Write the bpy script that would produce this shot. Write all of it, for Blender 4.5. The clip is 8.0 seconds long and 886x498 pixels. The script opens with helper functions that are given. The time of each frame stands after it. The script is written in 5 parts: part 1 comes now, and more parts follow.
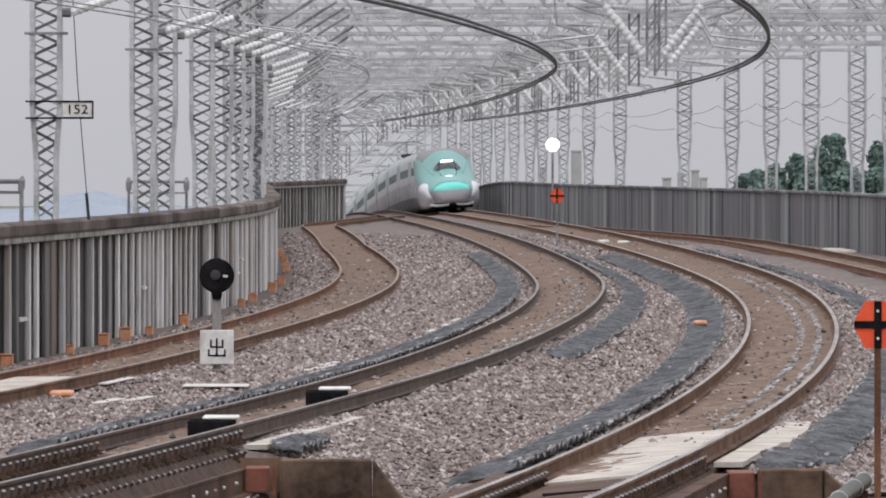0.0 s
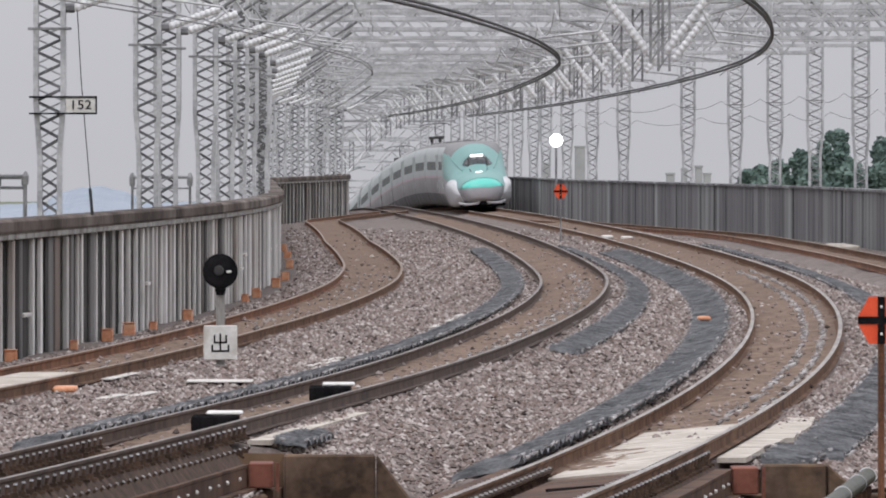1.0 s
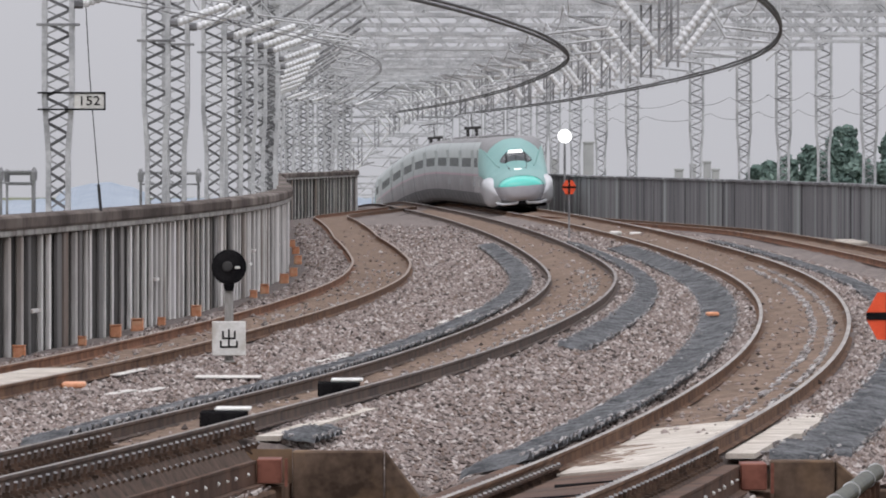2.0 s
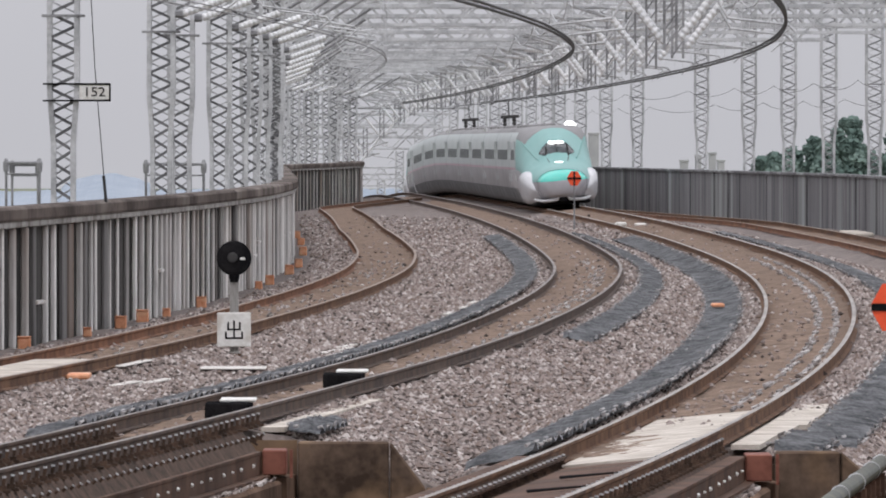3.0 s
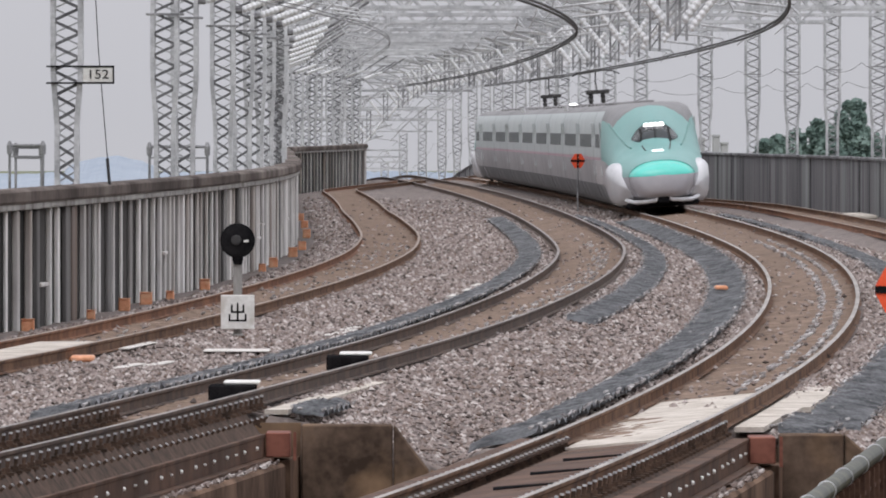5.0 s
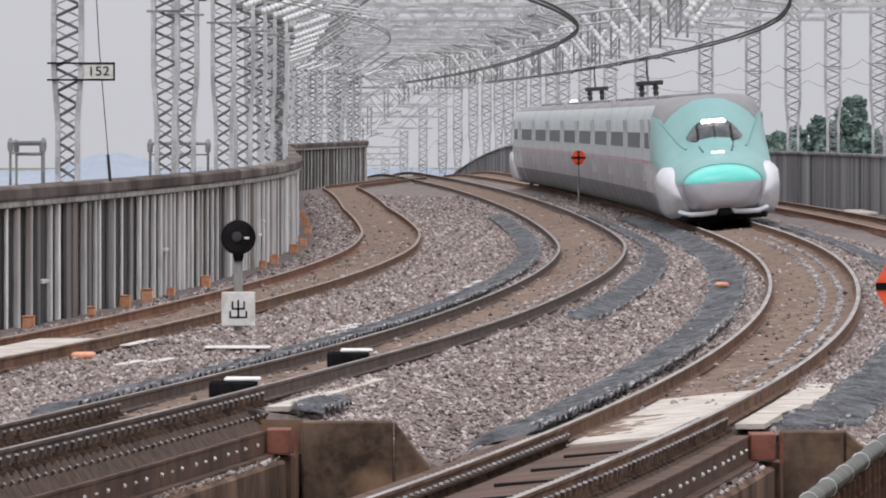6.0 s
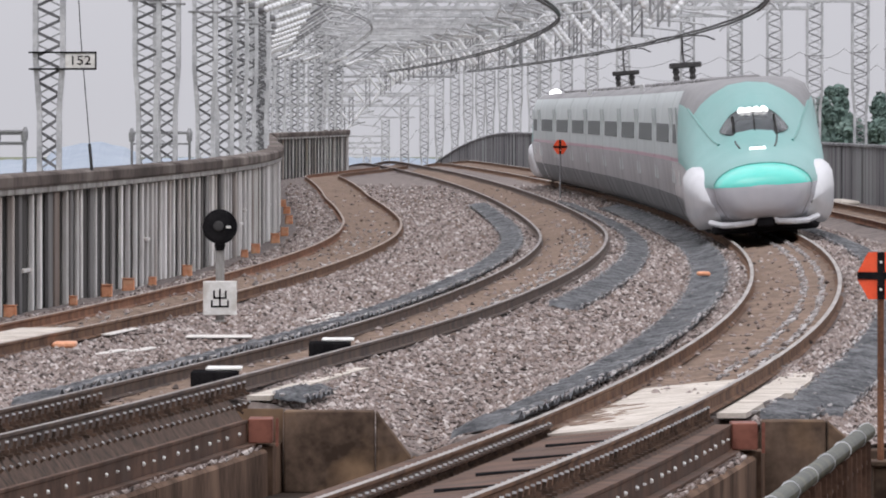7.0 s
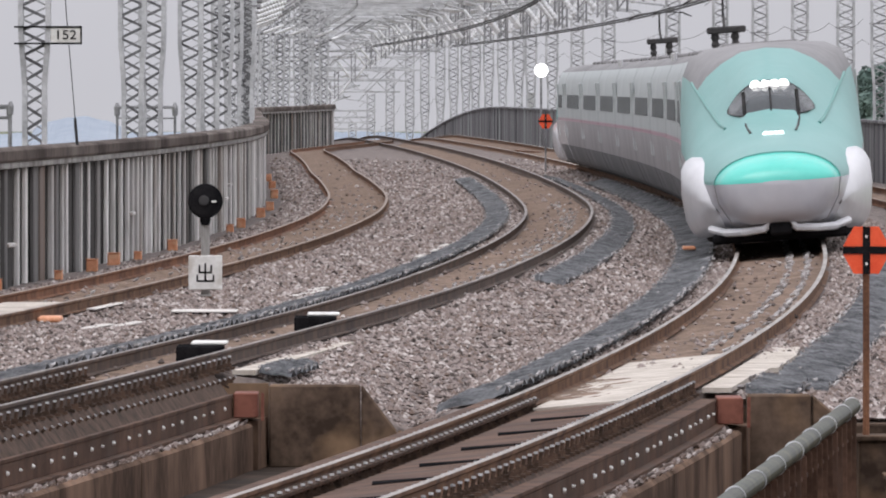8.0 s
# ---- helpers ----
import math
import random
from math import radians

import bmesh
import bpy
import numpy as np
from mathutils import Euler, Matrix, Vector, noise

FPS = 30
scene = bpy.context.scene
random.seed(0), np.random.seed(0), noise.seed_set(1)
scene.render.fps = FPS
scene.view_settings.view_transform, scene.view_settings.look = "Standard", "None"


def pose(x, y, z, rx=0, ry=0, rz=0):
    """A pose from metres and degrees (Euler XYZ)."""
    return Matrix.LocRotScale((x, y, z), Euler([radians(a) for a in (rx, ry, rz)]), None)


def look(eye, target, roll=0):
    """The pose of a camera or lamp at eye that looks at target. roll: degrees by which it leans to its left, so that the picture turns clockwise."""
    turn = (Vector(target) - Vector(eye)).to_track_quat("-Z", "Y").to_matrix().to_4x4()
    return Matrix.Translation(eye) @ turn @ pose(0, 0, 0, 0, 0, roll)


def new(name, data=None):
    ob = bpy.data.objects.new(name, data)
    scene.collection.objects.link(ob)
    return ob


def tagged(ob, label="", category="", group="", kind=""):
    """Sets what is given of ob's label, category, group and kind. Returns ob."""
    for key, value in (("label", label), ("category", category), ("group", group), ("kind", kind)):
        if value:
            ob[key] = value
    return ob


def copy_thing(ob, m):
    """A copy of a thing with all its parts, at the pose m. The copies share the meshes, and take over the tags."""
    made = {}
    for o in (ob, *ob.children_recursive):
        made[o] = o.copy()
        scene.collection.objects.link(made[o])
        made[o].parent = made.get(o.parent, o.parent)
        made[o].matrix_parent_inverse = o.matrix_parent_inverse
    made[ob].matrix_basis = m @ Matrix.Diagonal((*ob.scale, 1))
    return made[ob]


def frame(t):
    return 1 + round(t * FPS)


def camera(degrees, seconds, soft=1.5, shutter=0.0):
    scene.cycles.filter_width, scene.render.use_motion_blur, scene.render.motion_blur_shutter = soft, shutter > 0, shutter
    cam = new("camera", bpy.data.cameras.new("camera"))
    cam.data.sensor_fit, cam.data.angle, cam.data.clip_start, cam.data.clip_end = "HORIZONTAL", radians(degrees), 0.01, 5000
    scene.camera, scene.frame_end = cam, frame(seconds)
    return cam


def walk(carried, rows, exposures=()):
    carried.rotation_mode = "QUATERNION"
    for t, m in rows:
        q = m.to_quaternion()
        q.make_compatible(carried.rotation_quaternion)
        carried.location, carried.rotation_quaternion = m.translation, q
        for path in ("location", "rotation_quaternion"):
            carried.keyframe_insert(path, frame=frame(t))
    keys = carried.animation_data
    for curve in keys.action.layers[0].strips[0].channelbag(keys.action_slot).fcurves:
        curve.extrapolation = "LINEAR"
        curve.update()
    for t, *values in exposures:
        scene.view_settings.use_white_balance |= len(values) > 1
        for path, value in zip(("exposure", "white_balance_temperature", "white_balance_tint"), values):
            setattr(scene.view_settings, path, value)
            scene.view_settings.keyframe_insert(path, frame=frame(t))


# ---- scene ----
# A camera on a tripod at a platform's end, 2.9 m above the rails: it only pans and tilts.
LENS = 22800.0
EYE = (0.0, 0.0, 2.9)
cam = camera(math.degrees(2 * math.atan(784 / LENS)), 8.0, soft=1.9, shutter=0.5)

# seconds, pan to the left and tilt down, in thousandths of the picture's reach
AIM = [(0.0, 0, 0), (0.5, 1.5, 8), (1.0, 6.3, 8), (1.75, 17.5, 13.5), (2.5, 27.4, 20.3), (3.0, 30.5, 31), (3.5, 29.5, 41.5),
       (4.0, 29.3, 52.2), (4.5, 33, 58.2), (5.2, 37.5, 63.2), (6.0, 38, 67.7), (6.5, 22, 74.8), (7.0, 5.5, 86.8),
       (7.5, -9.5, 106.8), (8.0, -20.3, 132)]


def aim(pan, tilt):
    return look(EYE, (-pan / LENS * 1000, 1000, 2.9 - (156 + tilt) / LENS * 1000))


walk(cam, [(t, aim(p, q)) for t, p, q in AIM], [(0.0, 0.04, 6420, 13.5), (3.0, 0.06, 6420, 13.5), (5.0, 0.09, 6420, 13.5), (6.5, 0.2, 6420, 14.5), (7.5, 0.21, 6420, 14.5), (8.0, 0.15, 6420, 14.5)])

# ---- light: an overcast sky with a weak, wide sun ----
world = bpy.data.worlds.new("overcast_sky")
scene.world = world
world.use_nodes = True
wn = world.node_tree
sky = wn.nodes.new("ShaderNodeTexSky")
sky.sky_type, sky.sun_disc = "NISHITA", False
sky.sun_elevation, sky.sun_rotation = radians(52), radians(150)
grey = wn.nodes.new("ShaderNodeHueSaturation")
grey.inputs["Saturation"].default_value = 0.12
wn.links.new(sky.outputs[0], grey.inputs["Color"])
cloud = wn.nodes.new("ShaderNodeMix")
cloud.data_type = "RGBA"
cloud.inputs[0].default_value = 0.86
cloud.inputs[7].default_value = (5.28, 5.36, 5.62, 1)
wn.links.new(grey.outputs[0], cloud.inputs[6])
# an overcast dome: three times as bright overhead as at the horizon
dome = wn.nodes.new("ShaderNodeTexCoord")
up = wn.nodes.new("ShaderNodeSeparateXYZ")
wn.links.new(dome.outputs["Generated"], up.inputs[0])
above = wn.nodes.new("ShaderNodeMath")
above.operation = "MAXIMUM"
above.inputs[1].default_value = 0.0
wn.links.new(up.outputs[2], above.inputs[0])
rise = wn.nodes.new("ShaderNodeMath")
rise.operation = "MULTIPLY_ADD"
rise.inputs[1].default_value, rise.inputs[2].default_value = 2.0, 1.0
wn.links.new(above.outputs[0], rise.inputs[0])
lit = wn.nodes.new("ShaderNodeVectorMath")
lit.operation = "SCALE"
wn.links.new(cloud.outputs[2], lit.inputs[0])
wn.links.new(rise.outputs[0], lit.inputs["Scale"])
back = wn.nodes["Background"]
back.inputs[1].default_value = 0.1
wn.links.new(lit.outputs[0], back.inputs[0])
sun = new("sun", bpy.data.lights.new("sun", "SUN"))
sun.data.energy, sun.data.angle, sun.data.color = 0.6, radians(25), (1, 0.97, 0.93)
sun.matrix_basis = look((0, 0, 100), (25, 60, 0))


# ---- materials ----
def mat(name, a, b, scale=4.0, rough=0.8, metal=0.0, bump=0.0, fine=40.0, stretch=(1, 1, 1), local=False, c=None, spec=0.3):
    """A surface that varies between colours a and b at a coarse and a fine scale; c: a third colour in scattered stains."""
    m = bpy.data.materials.new(name)
    m.use_nodes = True
    n, lk = m.node_tree.nodes, m.node_tree.links
    p = n["Principled BSDF"]
    p.inputs["Roughness"].default_value, p.inputs["Metallic"].default_value = rough, metal
    p.inputs["Specular IOR Level"].default_value = spec
    tc = n.new("ShaderNodeTexCoord")
    geo = n.new("ShaderNodeNewGeometry")
    mp = n.new("ShaderNodeMapping")
    mp.inputs["Scale"].default_value = stretch
    lk.new(tc.outputs["Object"] if local else geo.outputs["Position"], mp.inputs["Vector"])
    t1, t2 = n.new("ShaderNodeTexNoise"), n.new("ShaderNodeTexNoise")
    t1.inputs["Scale"].default_value, t1.inputs["Detail"].default_value = scale, 5
    t2.inputs["Scale"].default_value, t2.inputs["Detail"].default_value = fine, 3
    for t in (t1, t2):
        lk.new(mp.outputs[0], t.inputs["Vector"])
    add = n.new("ShaderNodeMath")
    add.operation = "MULTIPLY_ADD"
    add.inputs[1].default_value = 0.45
    lk.new(t2.outputs[0], add.inputs[0])
    lk.new(t1.outputs[0], add.inputs[2])
    ramp = n.new("ShaderNodeValToRGB")
    ramp.color_ramp.elements[0].position, ramp.color_ramp.elements[1].position = 0.55, 0.9
    ramp.color_ramp.elements[0].color, ramp.color_ramp.elements[1].color = (*a, 1), (*b, 1)
    lk.new(add.outputs[0], ramp.inputs[0])
    col = ramp.outputs[0]
    if c:
        t3 = n.new("ShaderNodeTexNoise")
        t3.inputs["Scale"].default_value, t3.inputs["Detail"].default_value = scale * 0.6, 6
        lk.new(mp.outputs[0], t3.inputs["Vector"])
        r3 = n.new("ShaderNodeValToRGB")
        r3.color_ramp.elements[0].position, r3.color_ramp.elements[1].position = 0.52, 0.68
        lk.new(t3.outputs[0], r3.inputs[0])
        mx = n.new("ShaderNodeMix")
        mx.data_type = "RGBA"
        lk.new(r3.outputs[0], mx.inputs[0])
        lk.new(col, mx.inputs[6])
        mx.inputs[7].default_value = (*c, 1)
        col = mx.outputs[2]
    lk.new(col, p.inputs["Base Color"])
    if bump:
        bp = n.new("ShaderNodeBump")
        bp.inputs["Strength"].default_value, bp.inputs["Distance"].default_value = 0.6, bump
        lk.new(add.outputs[0], bp.inputs["Height"])
        lk.new(bp.outputs[0], p.inputs["Normal"])
    return m


def stone_mat(name, colours, per="island"):
    """Broken stone: one of several colours for each piece."""
    m = mat(name, colours[0], colours[1], 60, 0.95, bump=0.004, fine=200)
    n, lk = m.node_tree.nodes, m.node_tree.links
    g = n.new("ShaderNodeNewGeometry")
    r = n.new("ShaderNodeValToRGB")
    r.color_ramp.interpolation = "LINEAR"
    e = r.color_ramp.elements
    e[0].color, e[1].color = (*colours[0], 1), (*colours[-1], 1)
    for k, cc in enumerate(colours[1:-1]):
        e.new((k + 1) / (len(colours) - 1)).color = (*cc, 1)
    lk.new(g.outputs["Random Per Island"], r.inputs[0])
    lk.new(r.outputs[0], n["Principled BSDF"].inputs["Base Color"])
    return m


def glow_mat(name, colour, strength):
    m = bpy.data.materials.new(name)
    m.use_nodes = True
    p = m.node_tree.nodes["Principled BSDF"]
    p.inputs["Base Color"].default_value = (*colour, 1)
    p.inputs["Emission Color"].default_value, p.inputs["Emission Strength"].default_value = (*colour, 1), strength
    return m


BALLAST = mat("ballast", (0.075, 0.061, 0.055), (0.265, 0.222, 0.204), 3, 0.95, bump=0.03, fine=18, c=(0.21, 0.17, 0.147))
STONES = stone_mat("ballast_stones", [(0.05, 0.039, 0.034), (0.21, 0.172, 0.157), (0.34, 0.285, 0.263), (0.17, 0.123, 0.101), (0.31, 0.262, 0.24), (0.55, 0.50, 0.47)])
BROWN_BALLAST = mat("rusty_ballast", (0.09, 0.058, 0.04), (0.26, 0.182, 0.134), 2.2, 0.95, bump=0.03, fine=22, c=(0.185, 0.125, 0.086))
RAIL_SIDE = mat("rail_rust", (0.07, 0.036, 0.022), (0.21, 0.115, 0.066), 1.5, 0.8, 0.05, bump=0.003, fine=30, spec=0.2)
RAIL_RED = mat("siding_rail_rust", (0.11, 0.05, 0.028), (0.27, 0.128, 0.07), 1.2, 0.85, 0.05, bump=0.003, fine=30)
RAIL_TOP = mat("rail_polish", (0.20, 0.17, 0.145), (0.44, 0.40, 0.36), 0.8, 0.42, 0.7, fine=12, stretch=(4, 0.3, 1))
RAIL_DULL = mat("dull_rail_rust", (0.045, 0.03, 0.024), (0.125, 0.082, 0.06), 1.5, 0.75, 0.1, bump=0.003, fine=30)
DULL_TOP = mat("dull_rail_head", (0.13, 0.108, 0.095), (0.29, 0.255, 0.23), 0.8, 0.5, 0.5, fine=12, stretch=(4, 0.3, 1))
SIDING_TOP = mat("siding_rail_top", (0.16, 0.11, 0.08), (0.34, 0.26, 0.20), 0.8, 0.5, 0.5, fine=12)
CONCRETE = mat("concrete", (0.24, 0.23, 0.215), (0.45, 0.44, 0.42), 1.3, 0.9, bump=0.004, fine=25, stretch=(1, 1, 0.35), c=(0.18, 0.165, 0.15))
WALL_PANEL = mat("streaked_concrete", (0.17, 0.165, 0.16), (0.47, 0.465, 0.455), 1.6, 0.92, bump=0.004, fine=16, stretch=(1, 1, 0.12), c=(0.12, 0.11, 0.105))
WALL_DARK = mat("dark_weathered_concrete", (0.075, 0.075, 0.08), (0.22, 0.215, 0.22), 0.5, 0.92, bump=0.004, fine=5, stretch=(0.4, 1, 0.08), c=(0.3, 0.32, 0.31))
WALL_SLAT = mat("grey_wall_slat", (0.12, 0.115, 0.11), (0.30, 0.29, 0.28), 0.9, 0.92, bump=0.004, fine=9, stretch=(1, 1, 0.12), c=(0.2, 0.15, 0.12))
# Near-black: shade of the gaps between the ribs, put into the colour.
WALL_BACK = mat("shaded_wall_backing", (0.012, 0.011, 0.01), (0.10, 0.095, 0.09), 0.35, 0.92, bump=0.004, fine=3, stretch=(1, 1, 0.1), spec=0.1)
RIB = mat("pale_wall_rib", (0.52, 0.50, 0.475), (0.90, 0.875, 0.845), 1.3, 0.9, bump=0.004, fine=12, stretch=(1, 1, 0.15), c=(0.36, 0.29, 0.24))
CAP = mat("wall_cap_concrete", (0.045, 0.034, 0.029), (0.15, 0.122, 0.107), 0.5, 0.92, bump=0.012, fine=5, stretch=(1, 0.5, 1), c=(0.24, 0.21, 0.188), spec=0.15)
ABUT = mat("stained_concrete", (0.05, 0.034, 0.025), (0.16, 0.112, 0.082), 1.8, 0.95, bump=0.008, fine=11, c=(0.26, 0.17, 0.105), spec=0.1)
BEAM_CONC = mat("brown_concrete", (0.055, 0.033, 0.022), (0.18, 0.115, 0.08), 1.4, 0.95, bump=0.008, fine=14, stretch=(1, 0.5, 0.35), c=(0.28, 0.18, 0.125), spec=0.1)
SLAB = mat("pale_slab", (0.40, 0.355, 0.30), (0.64, 0.585, 0.52), 2.5, 0.9, bump=0.004, fine=30, c=(0.36, 0.31, 0.26))
STEEL_BROWN = mat("brown_steel", (0.058, 0.031, 0.02), (0.145, 0.083, 0.057), 1.4, 0.7, 0.0, bump=0.001, fine=18, c=(0.085, 0.055, 0.042), spec=0.12)
# Deck concrete, darker than the beams above it.
DECK = mat("dark_deck_concrete", (0.022, 0.016, 0.012), (0.066, 0.047, 0.036), 1.2, 0.9, bump=0.004, fine=14, c=(0.045, 0.036, 0.03), spec=0.1)
FAST = mat("dark_rusty_iron", (0.032, 0.022, 0.016), (0.115, 0.073, 0.053), 6, 0.85, 0.0, spec=0.15)
STEEL_RED = mat("red_oxide_paint", (0.15, 0.05, 0.034), (0.25, 0.095, 0.065), 3, 0.7, 0, fine=20)
BOLT = mat("bright_bolt", (0.72, 0.70, 0.66), (0.85, 0.84, 0.80), 20, 0.5)
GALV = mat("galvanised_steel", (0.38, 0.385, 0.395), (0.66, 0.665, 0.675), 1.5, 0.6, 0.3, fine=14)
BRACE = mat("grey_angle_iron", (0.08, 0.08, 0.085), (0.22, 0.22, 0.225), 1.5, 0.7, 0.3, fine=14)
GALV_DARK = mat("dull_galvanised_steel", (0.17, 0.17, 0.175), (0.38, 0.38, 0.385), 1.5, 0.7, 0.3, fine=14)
WHITE_INS = mat("porcelain", (0.66, 0.67, 0.68), (0.82, 0.82, 0.82), 4, 0.3, fine=20)
WIRE = mat("copper_wire_dark", (0.035, 0.035, 0.037), (0.08, 0.08, 0.08), 2, 0.6, 0.4)
MAT_NET = mat("grey_ballast_net", (0.085, 0.088, 0.094), (0.30, 0.305, 0.315), 3, 0.8, bump=0.01, fine=24)
PALE_STONE = stone_mat("pale_stones", [(0.2, 0.185, 0.18), (0.36, 0.34, 0.33), (0.56, 0.54, 0.53)])
PALE_BOARD = mat("bleached_board", (0.48, 0.45, 0.415), (0.70, 0.67, 0.63), 2.5, 0.9, bump=0.003, fine=30)
BLACK = mat("matt_black", (0.008, 0.008, 0.009), (0.022, 0.021, 0.022), 5, 0.9, spec=0.0)
WHITE_PAINT = mat("white_paint", (0.66, 0.65, 0.61), (0.82, 0.81, 0.78), 6, 0.6, fine=30, c=(0.58, 0.55, 0.5))
ORANGE = mat("orange_sheet", (0.85, 0.09, 0.03), (0.95, 0.13, 0.05), 5, 0.5)
ORANGE_BOX = mat("orange_plastic", (0.62, 0.25, 0.12), (0.8, 0.4, 0.24), 8, 0.6, c=(0.75, 0.45, 0.28))
GREEN_PIPE = mat("green_pipe_cover", (0.014, 0.018, 0.009), (0.05, 0.055, 0.028), 2.5, 0.45, 0.0, fine=20, c=(0.10, 0.095, 0.05), spec=0.3)
# Leaf green paled and blued: haze put into the base colour.
HAZED_LEAF = mat("hazed_leaves", (0.105, 0.16, 0.138), (0.18, 0.245, 0.212), 0.4, 0.9, fine=3)
BARK = mat("bark", (0.06, 0.045, 0.035), (0.13, 0.1, 0.08), 3, 0.9, bump=0.02)
# Distance haze is painted into this pale blue.
FAR_HAZED_LEAF = mat("far_woods", (0.26, 0.305, 0.36), (0.33, 0.37, 0.42), 0.02, 0.95, fine=0.2)
FIELD = mat("fields", (0.09, 0.12, 0.06), (0.2, 0.2, 0.13), 0.01, 0.95, fine=0.2)
FAR_CONC = mat("far_building", (0.36, 0.36, 0.37), (0.5, 0.5, 0.5), 0.05, 0.9, fine=0.5)
T_GREEN = mat("train_green_enamel", (0.155, 0.355, 0.33), (0.185, 0.39, 0.365), 0.6, 0.4, 0.0, local=True, fine=6, spec=0.4)
# Car green paled to grey: haze and sky sheen put into the colour.
T_SIDE = mat("train_hazed_green_enamel", (0.40, 0.435, 0.43), (0.48, 0.515, 0.51), 0.4, 0.45, 0.0, local=True, fine=5, spec=0.3)
T_PANE = mat("train_window_glass", (0.10, 0.11, 0.11), (0.15, 0.16, 0.16), 0.4, 0.5, 0.0, local=True, fine=5, spec=0.1)
# Dirt and the tucked side's shade are both put into this white.
T_LOWER = mat("train_shaded_dusty_white", (0.30, 0.29, 0.295), (0.40, 0.39, 0.395), 0.4, 0.5, 0.0, local=True, fine=5)
# Underframe shadow on the inward tuck is painted in as this grey.
T_SKIRT = mat("train_shaded_skirt", (0.12, 0.12, 0.125), (0.2, 0.198, 0.2), 0.6, 0.7, 0.0, local=True, fine=5)
T_BEAK = mat("train_turquoise_enamel", (0.10, 0.60, 0.50), (0.13, 0.64, 0.54), 0.6, 0.22, 0.0, local=True, fine=6, spec=0.5)
T_WHITE = mat("train_white_enamel", (0.60, 0.60, 0.62), (0.68, 0.68, 0.69), 0.5, 0.25, 0.0, local=True, fine=5, spec=0.5)
T_SILVER = mat("train_pearl_enamel", (0.48, 0.48, 0.52), (0.55, 0.55, 0.58), 0.5, 0.25, 0.1, local=True, fine=5, spec=0.5)
T_PINK = mat("train_pink_stripe", (0.44, 0.29, 0.335), (0.50, 0.34, 0.385), 0.5, 0.35, 0.0, local=True, fine=5)
T_ROOF = mat("train_grey_roof", (0.19, 0.185, 0.185), (0.27, 0.262, 0.262), 0.6, 0.55, 0.0, local=True, fine=5)
T_UNDER = mat("train_underframe", (0.03, 0.03, 0.032), (0.1, 0.095, 0.09), 1.0, 0.8, 0.1, local=True, fine=6)
T_GLASS = mat("train_dark_glass", (0.05, 0.06, 0.065), (0.09, 0.105, 0.11), 1, 0.15, 0.0, local=True, spec=0.8)
T_SEAM_CREASE = mat("train_seam_crease_shade", (0.10, 0.28, 0.25), (0.12, 0.31, 0.28), 1, 0.4, local=True)
MARKER_GLOW = glow_mat("marker_light_glow", (1, 1, 0.97), 1.3)
LAMP_GLOW = glow_mat("headlight_glow", (1, 1, 0.97), 2.6)
SIGNAL_GLOW = glow_mat("white_signal_glow", (1, 1, 0.98), 3)


def vary(m, low, high):
    """Lets each object of a kind be a little darker or lighter."""
    n, lk = m.node_tree.nodes, m.node_tree.links
    p = n["Principled BSDF"]
    src = p.inputs["Base Color"].links[0].from_socket
    info = n.new("ShaderNodeObjectInfo")
    rng_map = n.new("ShaderNodeMapRange")
    rng_map.inputs[3].default_value, rng_map.inputs[4].default_value = low, high
    lk.new(info.outputs["Random"], rng_map.inputs[0])
    mul = n.new("ShaderNodeVectorMath")
    mul.operation = "SCALE"
    lk.new(src, mul.inputs[0])
    lk.new(rng_map.outputs[0], mul.inputs["Scale"])
    lk.new(mul.outputs[0], p.inputs["Base Color"])


vary(RIB, 0.82, 1.08)
vary(WALL_SLAT, 0.5, 1.2)


# ---- mesh helpers ----
def link(name, bm, material, parent=None, label="", smooth=False):
    me = bpy.data.meshes.new(name)
    bm.to_mesh(me)
    bm.free()
    for m in (material if isinstance(material, (list, tuple)) else [material]):
        me.materials.append(m)
    if smooth:
        me.polygons.foreach_set("use_smooth", [True] * len(me.polygons))
    ob = new(name, me)
    if parent:
        ob.parent = parent
    if label:
        ob["label"] = label
    return ob


def part(name, bm, material, parent, label="", smooth=False):
    return link(name, bm, material, parent, label, smooth)


def empty(name, m, label="", category="", group="", kind=""):
    ob = new(name)
    ob.empty_display_size = 0.2
    ob.matrix_basis = m
    return tagged(ob, label, category, group, kind)


def box(bm, x0, x1, y0, y1, z0, z1, bevel=0.0, mi=0):
    v = [bm.verts.new((x, y, z)) for z in (z0, z1) for y in (y0, y1) for x in (x0, x1)]
    fs = [bm.faces.new([v[i] for i in q]) for q in ((0, 2, 3, 1), (4, 5, 7, 6), (0, 1, 5, 4), (2, 6, 7, 3), (0, 4, 6, 2), (1, 3, 7, 5))]
    for f in fs:
        f.material_index = mi
    if bevel:
        es = list({e for f in fs for e in f.edges})
        bmesh.ops.bevel(bm, geom=es, offset=bevel, segments=1, affect="EDGES", profile=0.5)


